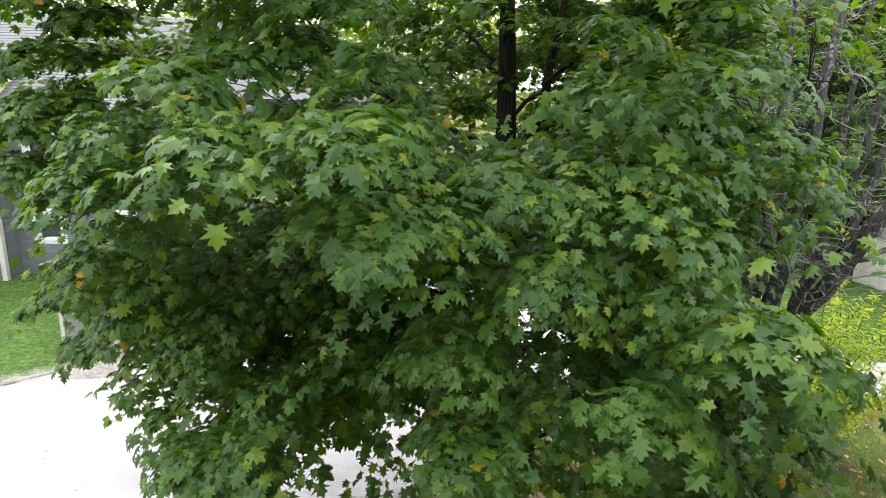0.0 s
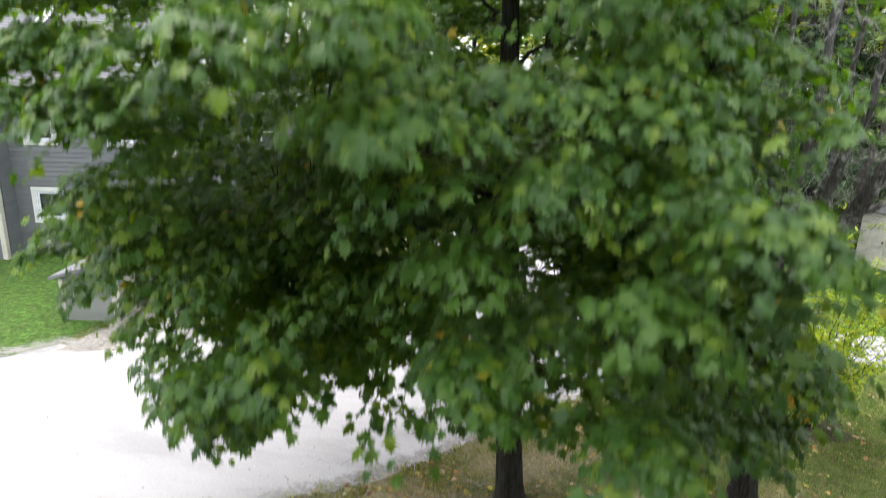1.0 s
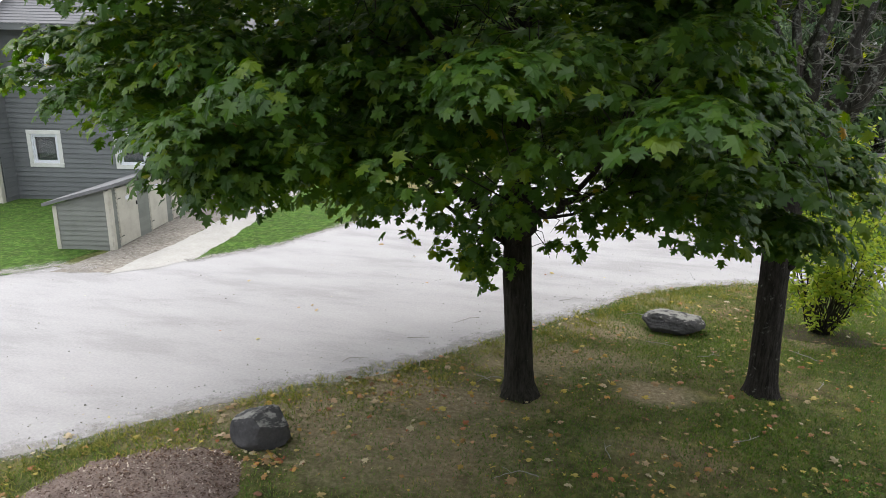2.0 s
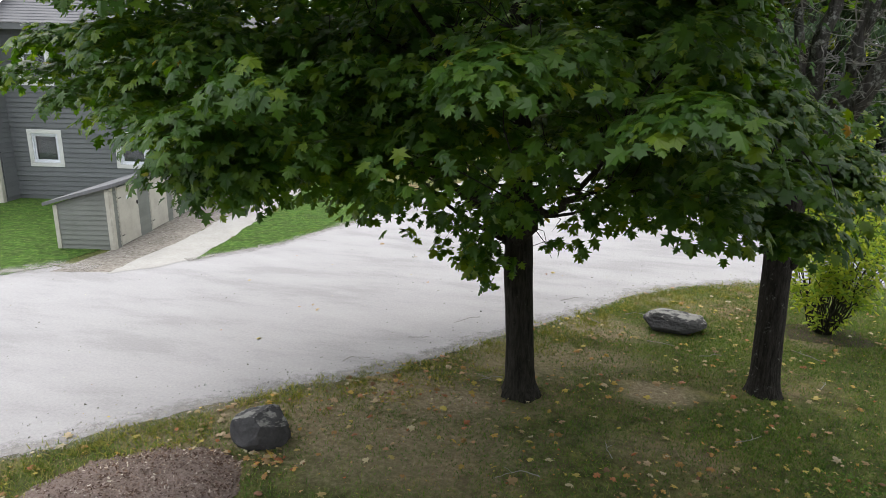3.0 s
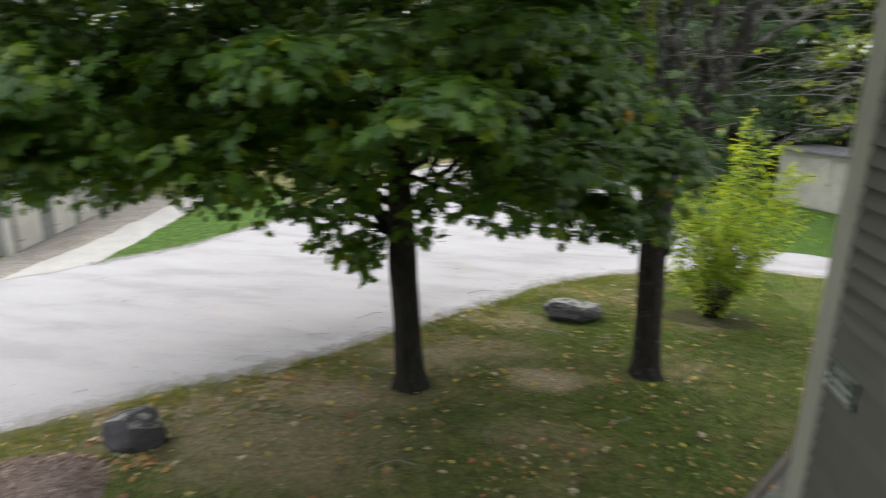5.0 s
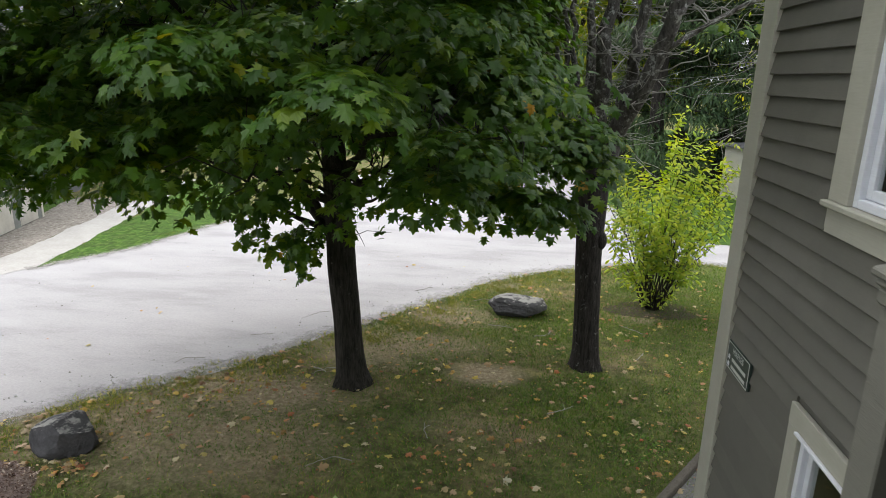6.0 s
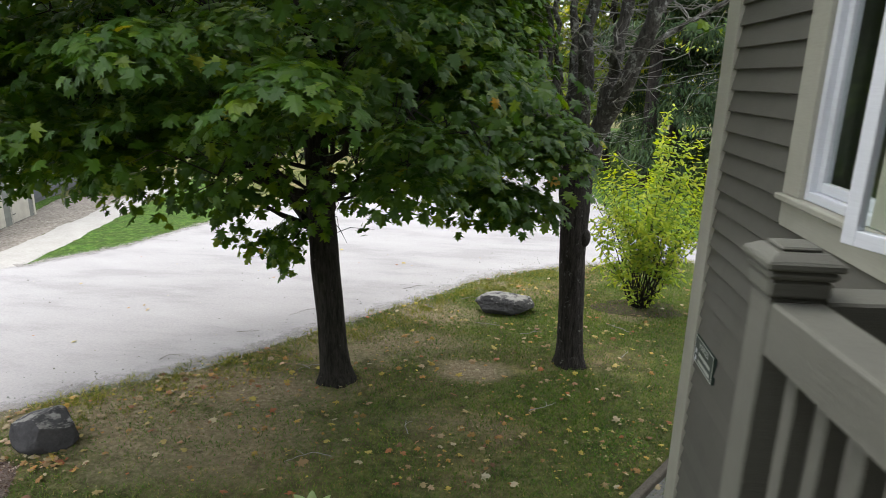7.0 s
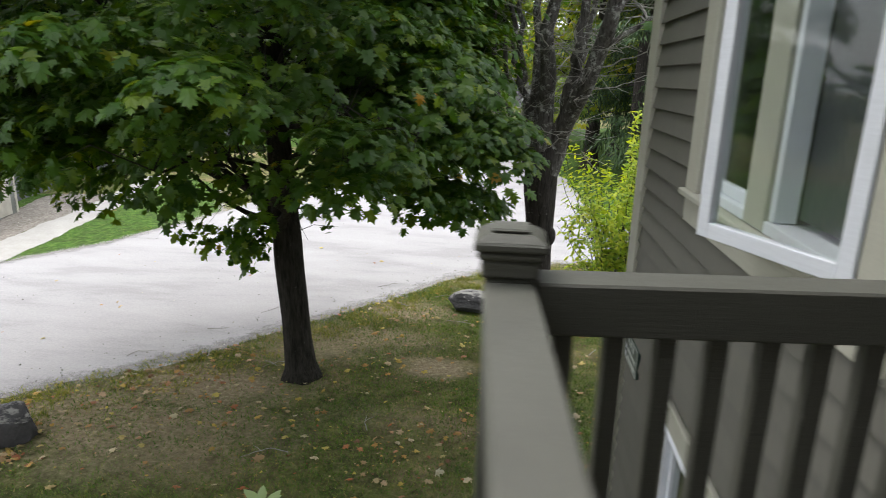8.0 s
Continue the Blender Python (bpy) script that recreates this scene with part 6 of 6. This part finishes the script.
def wood_tree(name, label, h, r, seed, mat, n, size, conifer=False, group="trees behind the drive"):
    rng = np.random.default_rng(seed)
    t = thing(name, pose(0, 0, -50), label, "tree", group)
    part("trunk", trunk_mesh("trunk", [(0, 0, 0), (0.1, 0, h * 0.5), (0.05, 0.1, h * 0.95)], [0.2 + h * 0.008, 0.15, 0.03], 0.1, seed, 10, 20), MAT_BARK_MID, t)
    pieces, cs = [], []
    for i in range(42 if conifer else 20):
        z = h * (rng.uniform(0.03, 0.95) if conifer else rng.uniform(0.22, 0.8))
        a = rng.uniform(0, 2 * np.pi)
        reach = r * ((1.05 - z / h) ** 0.8 if conifer else rng.uniform(0.6, 1.0)) + 0.15
        e = np.array([math.cos(a) * reach, math.sin(a) * reach, z + (-0.12 * reach if conifer else rng.uniform(0.5, 2.2))])
        q, rr, tb = limb([(0.05, 0, z), (e[0] * 0.5, e[1] * 0.5, (z + e[2]) / 2 + 0.1), e], 0.05, 0.01, 5, 0.05, seed * 50 + i, 10)
        pieces.append(tb)
        cs.append(q[3:] if conifer else q[4:])
    cs = np.concatenate(cs)
    v, f = joined(pieces)
    tagged(part("bough", mesh_arrays("bough", v, f), MAT_BARK_MID, t), kind="stuff")
    c = cs[rng.integers(0, len(cs), n)] + rng.normal(0, 0.35 if conifer else 0.75, (n, 3)) * np.array([1, 1, 0.5 if conifer else 0.9])
    o = unit(c - np.array([0, 0, h * 0.5]))
    if conifer:
        pos, nrm, tip, sz = sprays(c, o, rng, 20, np.full(len(c), 0.42), size, 0.7)
        me = leaves("crown", pos, nrm, tip, sz, (np.array([(-0.12, 0, 0), (0.12, 0, 0), (0.05, 1, -0.1)]), np.array([(0, 1, 2)])))
    else:
        pos, nrm, tip, sz = sprays(c, o, rng, 12, np.full(len(c), 0.5), size, 0.5)
        me = leaves("crown", pos, nrm, tip, sz, MAPLE_PLAIN)
    tagged(part("crown", me, mat, t), kind="stuff")
    return t


broad = wood_tree("broadleaf_tree", "tall broadleaf tree turning yellow-green behind the drive", 13.0, 4.0, 3, MAT_LEAF_FAR, 320, 0.36)
spruce = wood_tree("conifer_tree", "dark green conifer with drooping boughs at the wood's edge", 15.0, 3.6, 4, MAT_NEEDLE, 1150, 0.27, True, "conifers behind the drive")
rng = np.random.default_rng(71)
spots = [(-32, 48), (-25, 54), (-16, 52), (-8, 50), (-3, 54), (5, 56), (12, 54), (-12, 60), (18, 50), (13, 38), (-31, 36), (-18, 47), (5.6, 33.5), (7.6, 38), (4.6, 42), (2.0, 52), (6.6, 32.0)]
broad.matrix_basis = pose(16, 30, 0)
for x, y in spots:
    s = rng.uniform(0.85, 1.35)
    copy_thing(broad, pose(x + rng.uniform(-1, 1), y, 0, 0, 0, rng.uniform(0, 360)) @ Matrix.Diagonal((s, s, s * rng.uniform(0.9, 1.2), 1)))
snag = thing("dying_conifer", pose(10.3, 19.7, 0), "half-dead conifer with bleached drooping branches", "tree", "conifers behind the drive")
part("trunk", trunk_mesh("trunk", [(0, 0, 0), (0.1, 0.05, 6), (0.05, 0.1, 13)], [0.24, 0.17, 0.03], 0.1, 9, 12, 24), MAT_BARK, snag)
pieces, twig = [], []
for i in range(100):
    z = rng.uniform(3.2, 12)
    a = rng.uniform(0, 2 * np.pi) if i < 70 else rng.normal(np.pi - 0.1, 0.75)
    ln = (1.15 - z / 14) * rng.uniform(2.4, 5.2)
    e = np.array([math.cos(a) * ln, math.sin(a) * ln, z + rng.uniform(-0.45, 0.1) * ln])
    q, r, tb = limb([(0.06, 0.03, z), (e[0] * 0.5, e[1] * 0.5, (z + e[2]) / 2 + 0.18), e], 0.028, 0.006, 5, 0.06, 1500 + i, 12)
    pieces.append(tb)
    for k in range(9):
        s = q[rng.integers(3, 12)]
        e2 = s + unit(e - np.array([0, 0, z])) * rng.uniform(0.1, 0.5) + rng.normal(0, 0.22, 3) + np.array([0, 0, -0.1])
        twig.append(tube_arrays(np.array([s, (s + e2) / 2 + rng.normal(0, 0.03, 3), e2]), np.array([0.007, 0.005, 0.002]), 3))
tagged(part("bare_bough", mesh_arrays("bare_bough", *joined(pieces)), MAT_BARK_GREY, snag), kind="stuff")
tagged(part("twig", mesh_arrays("twig", *joined(twig)), MAT_DEAD, snag), kind="stuff")
c = np.column_stack([rng.normal(-0.4, 1.5, 130), rng.normal(-0.3, 1.2, 130), rng.uniform(2.6, 9, 130)])
tagged(part("crown", leaves("crown", *sprays(c, unit(c - np.array([0, 0, 5.0])), rng, 16, np.full(130, 0.4), 0.16, 0.6), OVAL), MAT_LEAF_FAR, snag), kind="stuff")
spruce.matrix_basis = pose(8.6, 29.2, 0)
for x, y in ((7.2, 27.5), (12.8, 29.0), (15.5, 27.5), (10.7, 30), (14.5, 24.5), (16, 34), (19, 22), (17.5, 30)):
    s = rng.uniform(0.85, 1.25)
    copy_thing(spruce, pose(x, y, 0, 0, 0, rng.uniform(0, 360)) @ Matrix.Diagonal((s, s, s, 1)))

# ---- boards of the walls, last ----
CO = [(UP_HOLE[0] - 0.19, UP_HOLE[1] + 0.19, UP[2] - 0.165, UP[3] + 0.19), (LOW[0] - 0.12, LOW[1] + 0.12, LOW[2] - 0.165, LOW[3] + 0.12)]
clapboards(wall_side, 0.20, 7.85, 0.122, 6.08, 0.1335, MAT_SIDING, CO, 1.65)
clapboards(wall_far, 0.0, 6.9, 0.122, 6.08, 0.1335, MAT_SIDING, (), 1.65)
HO = [(o[0] - 0.12, o[1] + 0.12, o[2] - 0.12, o[3] + 0.12) for o in HW]
clapboards(front, 0.0, 5.32, 0.15, 5.48, EXPO, MAT_HOUSE, HO, 1.6)
clapboards(side, 0.14, 8.9, 0.15, 5.48, EXPO, MAT_HOUSE, (), 1.6)
clapboards(wing, 0.0, 6.37, 0.15, 5.48, EXPO, MAT_HOUSE, (), 1.6)
clapboards(wing_side, 0.0, 0.64, 0.15, 5.48, EXPO, MAT_HOUSE, (), 1.6)
